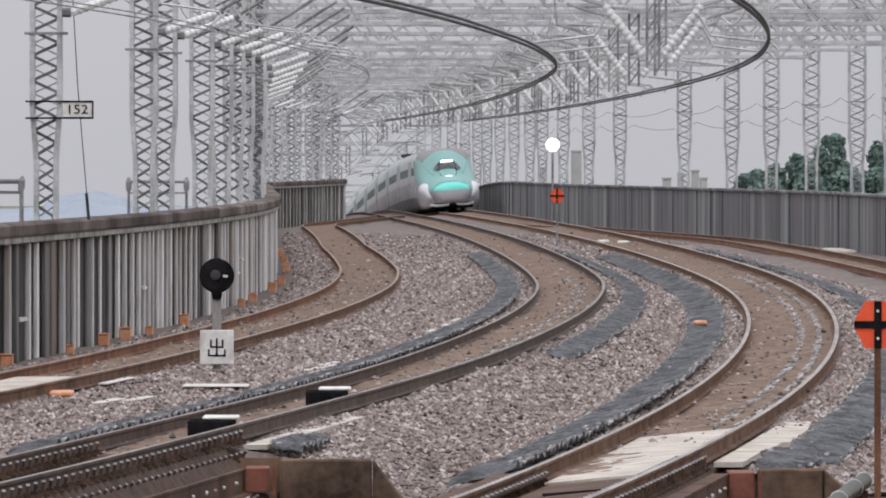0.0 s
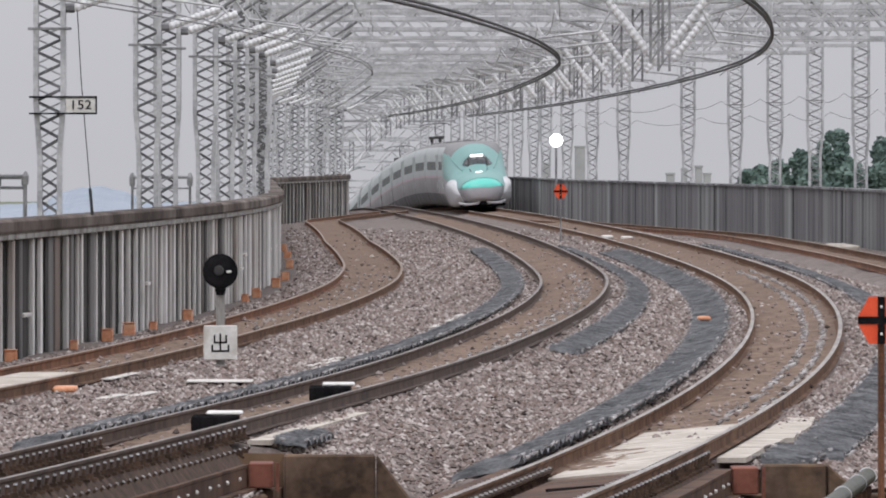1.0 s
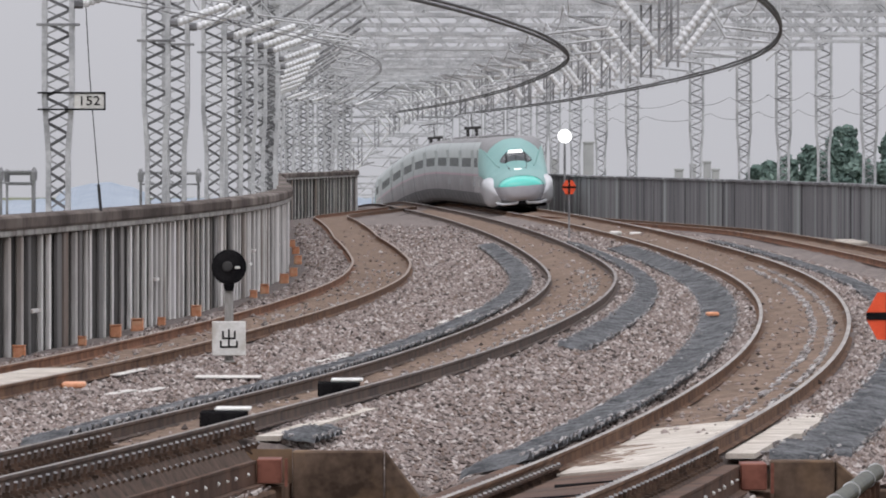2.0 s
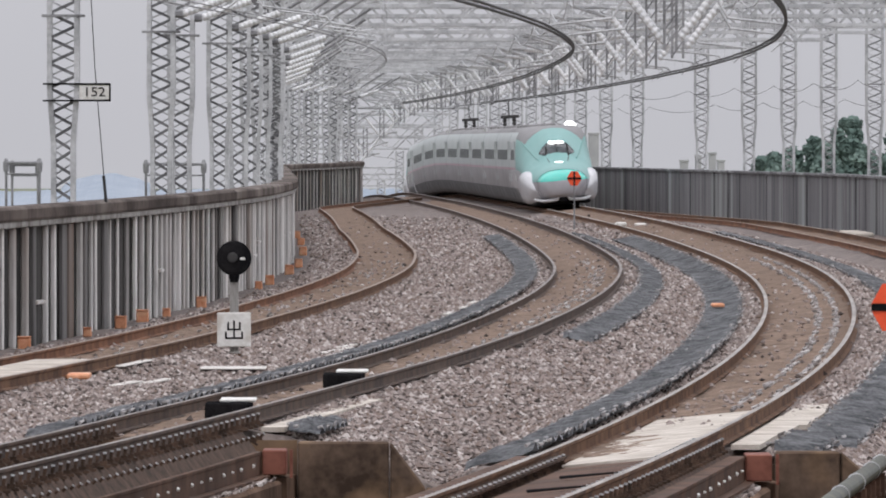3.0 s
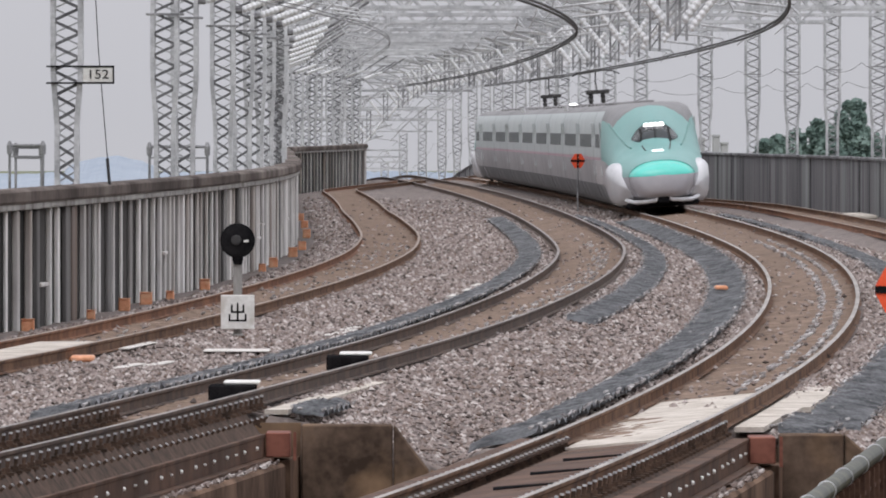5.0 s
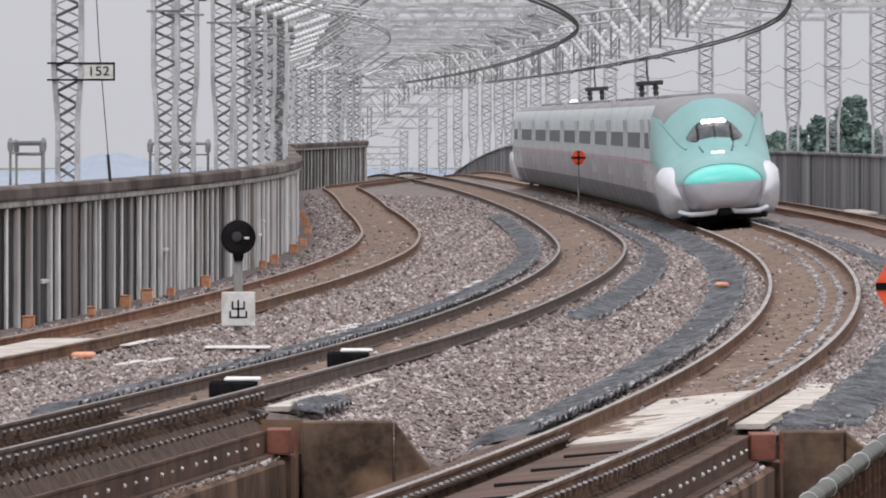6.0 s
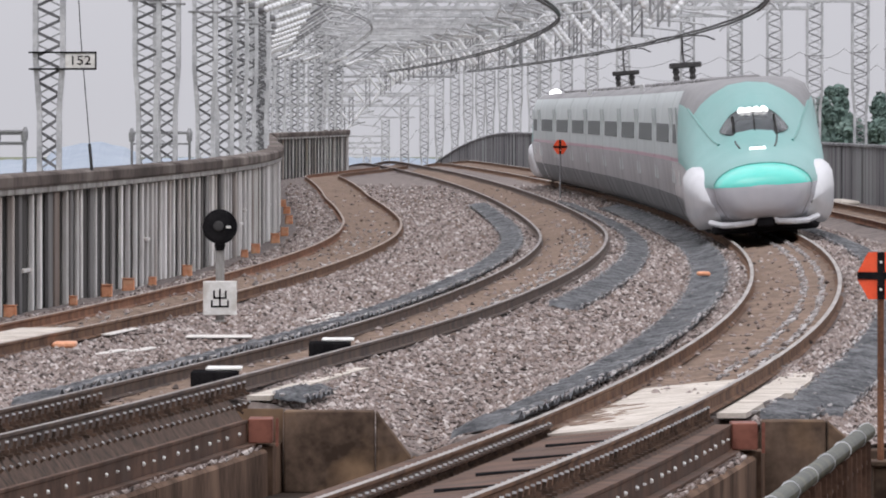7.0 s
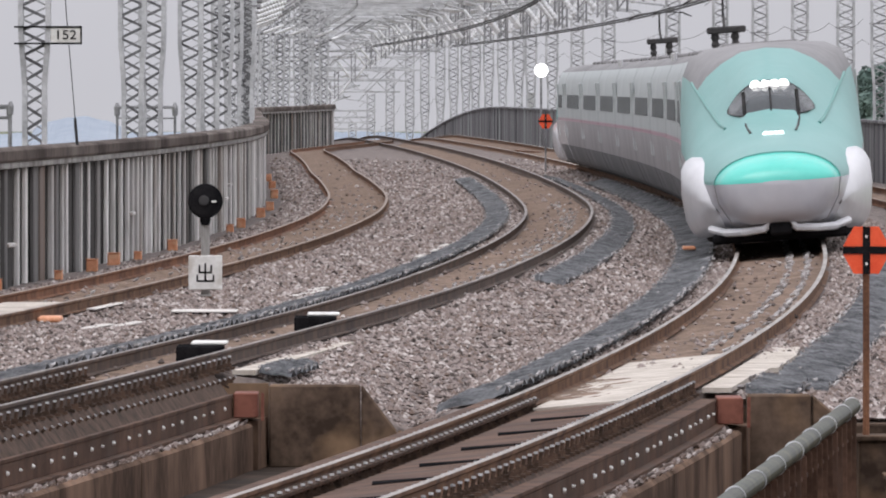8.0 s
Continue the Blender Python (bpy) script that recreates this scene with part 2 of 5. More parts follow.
def bar(bm, p, q, r, sides=4, r2=None, mi=0):
    """A straight bar from p to q."""
    p, q = Vector(p), Vector(q)
    d = (q - p).normalized()
    u = d.cross(Vector((0.01, 0.02, 1)) if abs(d.z) < 0.99 else Vector((0, 1, 0))).normalized()
    w = d.cross(u)
    r2 = r if r2 is None else r2
    rings = []
    for c, rr in ((p, r), (q, r2)):
        rings.append([bm.verts.new(c + u * rr * math.cos(2 * math.pi * (k + 0.5) / sides) + w * rr * math.sin(2 * math.pi * (k + 0.5) / sides)) for k in range(sides)])
    for k in range(sides):
        f = bm.faces.new((rings[0][k], rings[0][(k + 1) % sides], rings[1][(k + 1) % sides], rings[1][k]))
        f.material_index = mi
    for ring in (rings[0][::-1], rings[1]):
        bm.faces.new(ring).material_index = mi


def tube(bm, pts, r, sides=5, mi=0):
    """A tube along points."""
    pts = [Vector(p) for p in pts]
    rings = []
    for i, p in enumerate(pts):
        d = (pts[min(i + 1, len(pts) - 1)] - pts[max(i - 1, 0)]).normalized()
        u = d.cross(Vector((0, 0, 1)) if abs(d.z) < 0.95 else Vector((1, 0, 0))).normalized()
        w = d.cross(u)
        rings.append([bm.verts.new(p + (u * math.cos(2 * math.pi * k / sides) + w * math.sin(2 * math.pi * k / sides)) * r) for k in range(sides)])
    for a, b in zip(rings, rings[1:]):
        for k in range(sides):
            bm.faces.new((a[k], a[(k + 1) % sides], b[(k + 1) % sides], b[k])).material_index = mi
    bm.faces.new(rings[0][::-1])
    bm.faces.new(rings[-1])


def sweep(bm, profile, line, ys, closed=True, mi=None):
    """Sweeps a profile of (x, z) along x = line(y); line gives x and z of the origin, and the lean."""
    rings = []
    for y in ys:
        x0, z0, lean = line(y)
        z0 += fall(y)
        rings.append([bm.verts.new((x0 + px, y, z0 + pz + px * lean)) for px, pz in profile])
    n = len(profile)
    for a, b in zip(rings, rings[1:]):
        for k in range(n if closed else n - 1):
            f = bm.faces.new((a[k], b[k], b[(k + 1) % n], a[(k + 1) % n]))
            if mi:
                f.material_index = mi[k]
    if closed:
        bm.faces.new(rings[0])
        bm.faces.new(rings[-1][::-1])


def lathe(bm, profile, axis="z", sides=16, at=(0, 0, 0), mi=0):
    """Turns (radius, height) pairs round an axis."""
    rings = []
    for r, h in profile:
        ring = []
        for k in range(sides):
            c, s = r * math.cos(2 * math.pi * k / sides), r * math.sin(2 * math.pi * k / sides)
            p = {"z": (c, s, h), "y": (c, h, s), "x": (h, c, s)}[axis]
            ring.append(bm.verts.new(Vector(at) + Vector(p)))
        rings.append(ring)
    for a, b in zip(rings, rings[1:]):
        for k in range(sides):
            bm.faces.new((a[k], a[(k + 1) % sides], b[(k + 1) % sides], b[k])).material_index = mi
    for ring in (rings[0], rings[-1]):
        bm.faces.new(ring).material_index = mi


# ---- the line's plan: y runs along the railway, x across it ----
BEND = (-2.37945e-10, 4.92646e-07, -4.110374e-04, 1.453515e-01, -10.860111)


def bend(y):
    return (((BEND[0] * y + BEND[1]) * y + BEND[2]) * y + BEND[3]) * y + BEND[4]


def slope(y):
    return ((4 * BEND[0] * y + 3 * BEND[1]) * y + 2 * BEND[2]) * y + BEND[3]


def ramp(y, ys, vs):
    """Piecewise, with soft corners."""
    for a, b, p, q in zip(ys, ys[1:], vs, vs[1:]):
        if y < a:
            return p
        if y <= b:
            u = (y - a) / (b - a)
            return p + (q - p) * u
    return vs[-1]


def soft(y, ys, vs, w=12.0):
    return sum(ramp(y + k * w / 3, ys, vs) for k in range(-3, 4)) / 7


def main_x(y):
    """Centre of the through track on which the train runs."""
    if y < 90:
        return bend(90) + slope(90) * (y - 90)
    if y <= 600:
        return bend(y) + 0.12 * math.exp(-((y - 285) / 65) ** 2)
    u = y - 600
    return bend(600) + slope(600) * u - 2.5e-5 * u * u


class Tabled:
    """A function of y, kept in a table of quarter metres."""

    def __init__(self, f):
        self.v = [f(k * 0.25) for k in range(5201)]

    def __call__(self, y):
        u = max(0.0, min(5199.0, y * 4))
        k = int(u)
        return self.v[k] + (self.v[k + 1] - self.v[k]) * (u - k)


second_x = Tabled(lambda y: main_x(y) - soft(y, (90, 140, 180, 240, 300, 700), (5.5, 5.4, 4.95, 4.6, 4.35, 4.4)) + 0.08 * math.exp(-((y - 290) / 60) ** 2))
siding_x = Tabled(lambda y: second_x(y) - soft(y, (90, 200, 340, 440, 590, 690), (4.7, 4.85, 4.9, 5.6, 5.6, 0.0)))
loop_x = Tabled(lambda y: main_x(y) + soft(y, (90, 480, 600), (4.9, 4.9, 0.0)))
wall_right_x = Tabled(lambda y: main_x(y) + soft(y, (480, 640), (8.3, 3.0)))


def wall_left_x(y):
    return siding_x(y) - 2.55


def fall(y):
    """The line crests and then drops away in the distance."""
    return -max(0.0, y - 720) ** 2 / 10000.0


CANT = 0.15
CANT_SECOND = 0.12
CANT_SIDING = 0.04
BRIDGE_END = 134.0      # the abutment: ballast beyond it, steel girders before it
SKEW = 10.0
FAR_END = 1150.0


def steps(a, b, near=1.5, grow=0.012):
    out, y = [a], a
    while y < b:
        y += near + max(0, y - 150) * grow
        out.append(min(y, b))
    return out


# ---- ground, deck and ballast ----
def grid_object(name, xs_of, ys, z_of, material, mats=None, mi_of=None, skew_of=lambda k, y: 0.0):
    """A sheet over the stations ys with columns xs_of(y)."""
    verts, faces, mis = [], [], []
    n = None
    for i, y in enumerate(ys):
        xs = xs_of(y)
        n = len(xs)
        for k, x in enumerate(xs):
            yy = y - skew_of(k, y)
            if yy < y:
                x = xs_of(yy)[k]
            verts.append((x, yy, -1.06 if i == 0 else z_of(x, yy, k)))
    for i in range(len(ys) - 1):
        for k in range(n - 1):
            a = i * n + k
            faces.append((a, a + 1, a + n + 1, a + n))
            if mi_of:
                mis.append(mi_of(k))
    me = bpy.data.meshes.new(name)
    me.from_pydata(verts, [], faces)
    for m in (mats or [material]):
        me.materials.append(m)
    if mis:
        me.polygons.foreach_set("material_index", mis)
    me.polygons.foreach_set("use_smooth", [True] * len(faces))
    return new(name, me)


# key columns across the line, with the height of the ballast there and how many strips lie between
def key_columns(y):
    a, b, c, d = siding_x(y), second_x(y), main_x(y), loop_x(y)
    wl, wr = wall_left_x(y) - 0.3, wall_right_x(y) + 0.3
    dip = 0.2 * math.exp(-max(0.0, y - 134) / 9)
    dip_main = 0.12 * math.exp(-max(0.0, y - 124) / 9)
    raw = [(wl, -0.30), (a - 1.5, -0.24), (a - 0.72, -0.165), (a + 0.72, -0.165 + CANT_SIDING), (a + 1.4, -0.22),
           (b - 1.6, -0.26), (b - 0.72, -0.17), (b + 0.72, -0.17 + CANT_SECOND), (b + 1.5, -0.15 - dip * 0.4), (b + 1.9, -0.2 - dip * 0.3), ((b + c) / 2 + 0.1, -0.28 - 0.42 * math.exp(-max(0.0, y - 134) / 22)),
           (c - 1.75, -0.3), (c - 1.0, -0.2), (c - 0.72, -0.17), (c + 0.72, -0.17 + CANT), (c + 1.6, -0.04 - dip_main), (c + 2.4, -0.2 - dip_main),
           (d - 1.4, -0.3), (d - 0.72, -0.17), (d + 0.72, -0.17), (d + 1.4, -0.25), (wr, -0.35)]
    out, last = [], -1e9
    for x, z in raw:
        last = max(last + 0.02, x)
        out.append((last, z))
    return out


STRIPS = (10, 6, 16, 6, 16, 8, 16, 8, 5, 10, 10, 8, 4, 16, 8, 8, 10, 6, 12, 6, 10)
BROWN_STRIPS = {2, 6, 12, 13, 18}


def ballast_columns(y):
    keys = key_columns(y)
    xs = []
    for (x0, _), (x1, _), n in zip(keys, keys[1:], STRIPS):
        xs += [x0 + (x1 - x0) * k / n for k in range(n)]
    return xs + [keys[-1][0]]


def ballast_z(y, x):
    keys = key_columns(y)
    for (x0, z0), (x1, z1) in zip(keys, keys[1:]):
        if x <= x1:
            u = max(0.0, min(1.0, (x - x0) / max(1e-6, x1 - x0)))
            return z0 + (z1 - z0) * u
    return keys[-1][1]


def lumpy(x, y, k):
    base = ballast_z(y, x)
    near = 1.0 if y < 300 else max(0.0, 1 - (y - 300) / 150)
    return base + fall(y) + 0.05 * (noise.noise((x * 0.5, y * 0.12, 1.0))) + near * 0.035 * noise.noise((x * 6.0, y * 5.0, 7.0))


strip_of = [s for s, n in enumerate(STRIPS) for _ in range(n)]


def skewed(k, y):
    """The bridge's end lies askew: the ballast reaches nearer under the through track."""
    u = 0.0 if k < SKEW_FROM else min(1.0, (k - SKEW_FROM) / 12)
    return SKEW * u * max(0.0, 1 - (y - BRIDGE_END) / 45)


SKEW_FROM = sum(STRIPS[:10])
ys = [BRIDGE_END + 0.15] + steps(BRIDGE_END + 0.3, FAR_END, 0.35, 0.012)
ballast = grid_object("ballast_bed", ballast_columns, ys, lumpy, None, [BALLAST, BROWN_BALLAST], lambda k: 1 if strip_of[k] in BROWN_STRIPS else 0, skewed)
tagged(ballast, "grey and rust-brown crushed stone ballast under the tracks", "ballast", kind="structure")

# the land below the viaduct, out to the horizon
bm = bmesh.new()
land = [[bm.verts.new((x, y, -14 - 0.0)) for x in (-1400, -300, 300, 1400)] for y in (-200, 400, 1500, 4800)]
for r0, r1 in zip(land, land[1:]):
    for k in range(3):
        bm.faces.new((r0[k], r0[k + 1], r1[k + 1], r1[k]))
tagged(link("ground", bm, FIELD), "flat green land below the viaduct", "ground", kind="structure")

# viaduct deck under everything
ys = steps(0, FAR_END, 4, 0.02)
bm = bmesh.new()
left = [(bm.verts.new((wall_left_x(y) - 1.6, y, -1.05 + fall(y))), bm.verts.new((wall_right_x(y) + 3.6, y, -1.05 + fall(y))),
         bm.verts.new((wall_right_x(y) + 3.6, y, -2.2 + fall(y))), bm.verts.new((wall_left_x(y) - 1.6, y, -2.2 + fall(y)))) for y in ys]
for a, b in zip(left, left[1:]):
    for k in range(4):
        bm.faces.new((a[k], a[(k + 1) % 4], b[(k + 1) % 4], b[k]))
bm.faces.new(left[0][::-1])
bm.faces.new(left[-1])
tagged(link("viaduct_deck", bm, DECK), "brown stained concrete viaduct deck", "deck", kind="structure")

# loose stones on the ballast near the bridge
def scatter_stones(name, count, y0, y1, spread, size):
    rng = np.random.RandomState(5)
    octa = np.array([(1, 0, 0), (-1, 0, 0), (0, 1, 0), (0, -1, 0), (0, 0, 1), (0, 0, -0.6)], float)
    tri = np.array([(0, 2, 4), (2, 1, 4), (1, 3, 4), (3, 0, 4), (2, 0, 5), (1, 2, 5), (3, 1, 5), (0, 3, 5)])
    vs, fs = [], []
    k = 0
    while k < count:
        y = y0 + (y1 - y0) * rng.rand() ** 2.0 * (0.25 + 0.75 * rng.rand())
        lo, hi = spread(y)
        x = lo + (hi - lo) * rng.rand()
        if y < 134.3 - SKEW and x < main_x(y) + 0.8 or y < 134.5 and x < main_x(y) + 1.2:
            continue
        if any(abs(x - f(y)) < 0.86 for f in (siding_x, second_x, main_x, loop_x)) and rng.rand() > 0.03:
            continue
        r = size * (0.55 + 0.8 * rng.rand() ** 2) * (1 + (y - y0) / 600)
        p = octa * (rng.uniform(0.6, 1.25, (6, 1))) * r
        a = rng.rand() * 6.28
        c, s = math.cos(a), math.sin(a)
        q = np.column_stack((p[:, 0] * c - p[:, 1] * s, p[:, 0] * s + p[:, 1] * c, p[:, 2] * 0.75))
        vs.append(q + (x, y, lumpy(x, y, 0) + r * 0.25))
        fs.append(tri + 6 * k)
        k += 1
    me = bpy.data.meshes.new(name)
    me.from_pydata(np.concatenate(vs).tolist(), [], np.concatenate(fs).tolist())
    me.materials.append(STONES)
    return tagged(new(name, me), "loose grey and brown crushed ballast stones", "stones", kind="stuff")


scatter_stones("ballast_stones", 130000, BRIDGE_END - SKEW + 0.3, 560, lambda y: (siding_x(y) - 2.0, main_x(y) + 3.0), 0.042)


# ---- rails ----
HEAD = [(-0.064, -0.17), (0.064, -0.17), (0.064, -0.158), (0.012, -0.14), (0.01, -0.05), (0.034, -0.035), (0.034, -0.006), (0.026, 0.0),
        (-0.026, 0.0), (-0.034, -0.006), (-0.034, -0.035), (-0.01, -0.05), (-0.012, -0.14), (-0.064, -0.158)]
HEAD_MI = [0, 0, 0, 0, 0, 0, 1, 1, 1, 0, 0, 0, 0, 0]


def track(label, centre, cant, y0, y1, side, top):
    t = empty("railway_track", pose(0, 0, 0), label, "railway track", "tracks of the line")
    for off, z in ((-0.752, 0.0), (0.752, cant)):
        bm = bmesh.new()
        sweep(bm, HEAD, lambda y: (centre(y) + off, z, cant / 1.5), steps(y0, y1, 1.2, 0.01), mi=HEAD_MI)
        part("rail", bm, [RAIL_SIDE if side is RAIL_RED and off > 0 else side, top], t)
    return t


main_track = track("curved through track, rust-brown rails with worn bright tops", main_x, CANT, 20, FAR_END, RAIL_SIDE, RAIL_TOP)
second_track = track("second curved through track with rust-brown rails", second_x, CANT_SECOND, 20, FAR_END, RAIL_DULL, DULL_TOP)
siding_track = track("rusty siding track beside the slatted wall", siding_x, CANT_SIDING, 20, 686, RAIL_RED, SIDING_TOP)
loop_track = track("rusty loop track beside the dark wall", loop_x, 0.0, 20, 590, RAIL_RED, SIDING_TOP)


# ---- noise walls ----
def wall_left():
    w = empty("wall_left", pose(0, 0, 0), "weathered concrete noise wall of upright slats under a thick cap", "noise wall", kind="structure")
    bm = bmesh.new()
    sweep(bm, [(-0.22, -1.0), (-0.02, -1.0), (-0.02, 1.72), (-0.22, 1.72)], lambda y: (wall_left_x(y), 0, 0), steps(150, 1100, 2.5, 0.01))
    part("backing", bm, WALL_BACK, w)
    bm = bmesh.new()
    sweep(bm, [(-0.34, 1.70), (0.16, 1.70), (0.18, 1.74), (0.18, 1.88), (0.13, 1.92), (-0.31, 1.92), (-0.34, 1.88)], lambda y: (wall_left_x(y), 0, 0), steps(150, 1100, 2.5, 0.01))
    part("cap", bm, CAP, w)
    bm = bmesh.new()
    sweep(bm, [(-0.02, 1.60), (0.13, 1.60), (0.14, 1.62), (0.14, 1.695), (-0.02, 1.695)], lambda y: (wall_left_x(y), 0, 0), steps(150, 1100, 2.5, 0.01))
    part("cap_lip", bm, CONCRETE, w)
    return w


left_wall = wall_left()


def wall_right():
    w = empty("wall_right", pose(0, 0, 0), "dark weathered concrete noise wall curving beside the line", "noise wall", kind="structure")
    bm = bmesh.new()
    sweep(bm, [(0.0, -1.0), (0.2, -1.0), (0.2, 1.68), (0.0, 1.68)], lambda y: (wall_right_x(y), 0, 0), steps(300, 1100, 2.5, 0.01))
    part("panel", bm, WALL_DARK, w)
    bm = bmesh.new()
    sweep(bm, [(-0.08, 1.66), (0.26, 1.66), (0.26, 1.74), (0.23, 1.76), (-0.05, 1.76), (-0.08, 1.74)], lambda y: (wall_right_x(y), 0, 0), steps(300, 1100, 2.5, 0.01))
    part("cap", bm, WALL_DARK, w)
    return w


right_wall = wall_right()


# ---- overhead line: lattice masts, portal beams, hangers and wires ----
def lattice_mast(height=9.6, size=1.0, pitch=0.26, brace=BRACE):
    m = empty("lattice_mast", pose(0, 0, 0), "grey galvanised steel lattice mast of the overhead line", "mast", "overhead line masts")

    def half(z):
        return size * (0.165 + 0.065 * min(1.0, max(0.0, (z - 2.9) / 0.9)))
    zs = [-1.0 + pitch * k for k in range(int((height + 1) / pitch) + 1)]
    for sx in (-1, 1):
        for sy in (-1, 1):
            bm = bmesh.new()
            for z0, z1 in ((-1.0, 2.9), (2.9, 3.8), (3.8, height)):
                bar(bm, (sx * half(z0), sy * half(z0), z0), (sx * half(z1), sy * half(z1), z1), 0.06)
            part("leg", bm, GALV, m)
    bm = bmesh.new()
    for k, (z0, z1) in enumerate(zip(zs, zs[1:])):
        f = 1 if k % 2 else -1
        a, b = half(z0), half(z1)
        # Near lacing dark, far lacing pale: light contrast put into the steel's colour.
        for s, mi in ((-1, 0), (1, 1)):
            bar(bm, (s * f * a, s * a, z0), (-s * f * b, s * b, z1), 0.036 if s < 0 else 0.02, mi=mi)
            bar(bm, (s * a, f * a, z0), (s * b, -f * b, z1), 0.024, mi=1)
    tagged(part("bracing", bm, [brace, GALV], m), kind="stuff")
    bm = bmesh.new()
    for z in (5.05,):
        for s in (-1, 1):
            bar(bm, (-0.36, s * 0.26, z), (0.36, s * 0.26, z), 0.03)
            bar(bm, (s * 0.26, -0.36, z), (s * 0.26, 0.36, z), 0.03)
    part("clamp_frame", bm, GALV_DARK, m)
    return m


def ribbed(bm, p, q, r, n=9):
    """A ribbed insulator: one turned body from p to q."""
    p, q = Vector(p), Vector(q)
    d = (q - p).normalized()
    u = d.cross(Vector((0, 1, 0))).normalized()
    w = d.cross(u)
    rings = []
    for k in range(2 * n + 1):
        c, rr = p.lerp(q, k / (2 * n)), r * (1.25 if k % 2 else 0.95)
        rings.append([bm.verts.new(c + (u * math.cos(a * math.pi / 4) + w * math.sin(a * math.pi / 4)) * rr) for a in range(8)])
    for a, b in zip(rings, rings[1:]):
        for k in range(8):
            bm.faces.new((a[k], a[(k + 1) % 8], b[(k + 1) % 8], b[k]))
    bm.faces.new(rings[0])
    bm.faces.new(rings[-1])


def centre_hanger(reach):
    """A drop post between the two through tracks, with slanting arms over both."""
    b = empty("centre_hanger", pose(0, 0, 0), "drop post with slanting white insulators between the two through tracks", "hanger", "overhead line hangers")
    bm = bmesh.new()
    for dx in (-0.13, 0.13):
        for dy in (-0.13, 0.13):
            bar(bm, (dx, dy, 4.9), (dx, dy, 6.95), 0.04)
    for k in range(5):
        z = 4.95 + 0.38 * k
        for dy in (-0.13, 0.13):
            bar(bm, (-0.13, dy, z), (0.13, dy, z + 0.36), 0.025)
    part("post", bm, GALV_DARK, b)
    for s in (-1, 1):
        bm = bmesh.new()
        ribbed(bm, (s * 0.2, 0, 5.15), (s * 1.05, 0, 6.25), 0.075, 10)
        part("insulator", bm, WHITE_INS, b)
        bm = bmesh.new()
        ribbed(bm, (s * 0.2, 0, 6.45), (s * 1.1, 0, 6.52), 0.055, 9)
        part("insulator", bm, WHITE_INS, b)
        bm = bmesh.new()
        bar(bm, (s * 1.05, 0, 6.25), (s * reach, 0, 6.6), 0.045, 6)
        bar(bm, (s * 1.1, 0, 6.52), (s * reach, 0, 6.55), 0.035, 6)
        part("arm", bm, GALV, b)
        bm = bmesh.new()
        tube(bm, [(s * 0.95, 0, 6.1), (s * 1.25, 0, 5.6), (s * (reach + 0.35), 0, 5.45), (s * (reach + 0.5), 0, 5.3)], 0.035, 6)
        bar(bm, (s * (reach + 0.4), 0, 5.4), (s * reach, 0, 5.06), 0.022, 5)
        part("steady_arm", bm, GALV, b)
    return b


def side_cantilever(reach):
    """A slanting white insulator and arm from a mast at the wall, over the siding."""
    b = empty("mast_cantilever", pose(0, 0, 0), "slanting white insulator and steel arm on a mast", "cantilever", "mast cantilevers")
    for z0, z1 in ((5.4, 5.75),):
        bm = bmesh.new()
        ribbed(bm, (0.42, 0, z0), (1.4, 0, z1), 0.065, 10)
        part("insulator", bm, WHITE_INS, b)
        bm = bmesh.new()
        bar(bm, (0.2, 0, z0), (0.42, 0, z0), 0.08, 6)
        part("socket", bm, GALV_DARK, b)
        bm = bmesh.new()
        bar(bm, (1.4, 0, z1), (reach, 0, 6.5), 0.035, 6)
        part("arm", bm, GALV_DARK, b)
    bm = bmesh.new()
    tube(bm, [(1.7, 0, 5.9), (1.95, 0, 5.55), (reach + 0.3, 0, 5.42), (reach + 0.4, 0, 5.3)], 0.025, 6)
    bar(bm, (reach + 0.45, 0, 5.4), (reach, 0, 5.06), 0.022, 5)
    part("steady_arm", bm, GALV, b)
    return b


LEFT_STATIONS = (217.25, 248.5, 257, 277.5, 291.25, 303, 316.25, 345, 375, 405, 435, 465, 500, 535, 565, 604.5, 616, 631, 660, 690, 720, 750, 780, 815, 850, 890, 930, 980, 1030)
RIGHT_STATIONS = (442, 468.5, 495.5, 516.25, 538.25, 566.5, 608.5, 630.75, 658.75, 691.25, 711.5, 737.75, 762, 785, 802.25, 825, 850, 880, 910, 950, 990, 1030)


def mast_left_x(y):
    return wall_left_x(y) - 0.45


def mast_right_x(y):
    return wall_right_x(y) + 0.55


def turned(centre, y):
    return -math.degrees(math.atan((centre(y + 1) - centre(y - 1)) / 2))


mast = lattice_mast(9.6, 1.0, 0.21)
mast.matrix_basis = pose(mast_left_x(LEFT_STATIONS[0]), LEFT_STATIONS[0], 0)
for y in LEFT_STATIONS[1:]:
    copy_thing(mast, pose(mast_left_x(y), y, fall(y), 0, 0, turned(main_x, y)))
stout = lattice_mast(9.6, 1.25, 0.24, GALV_DARK)
stout.matrix_basis = pose(mast_right_x(RIGHT_STATIONS[0]), RIGHT_STATIONS[0], 0)
for y in RIGHT_STATIONS[1:]:
    copy_thing(stout, pose(mast_right_x(y), y, fall(y), 0, 0, turned(main_x, y)))


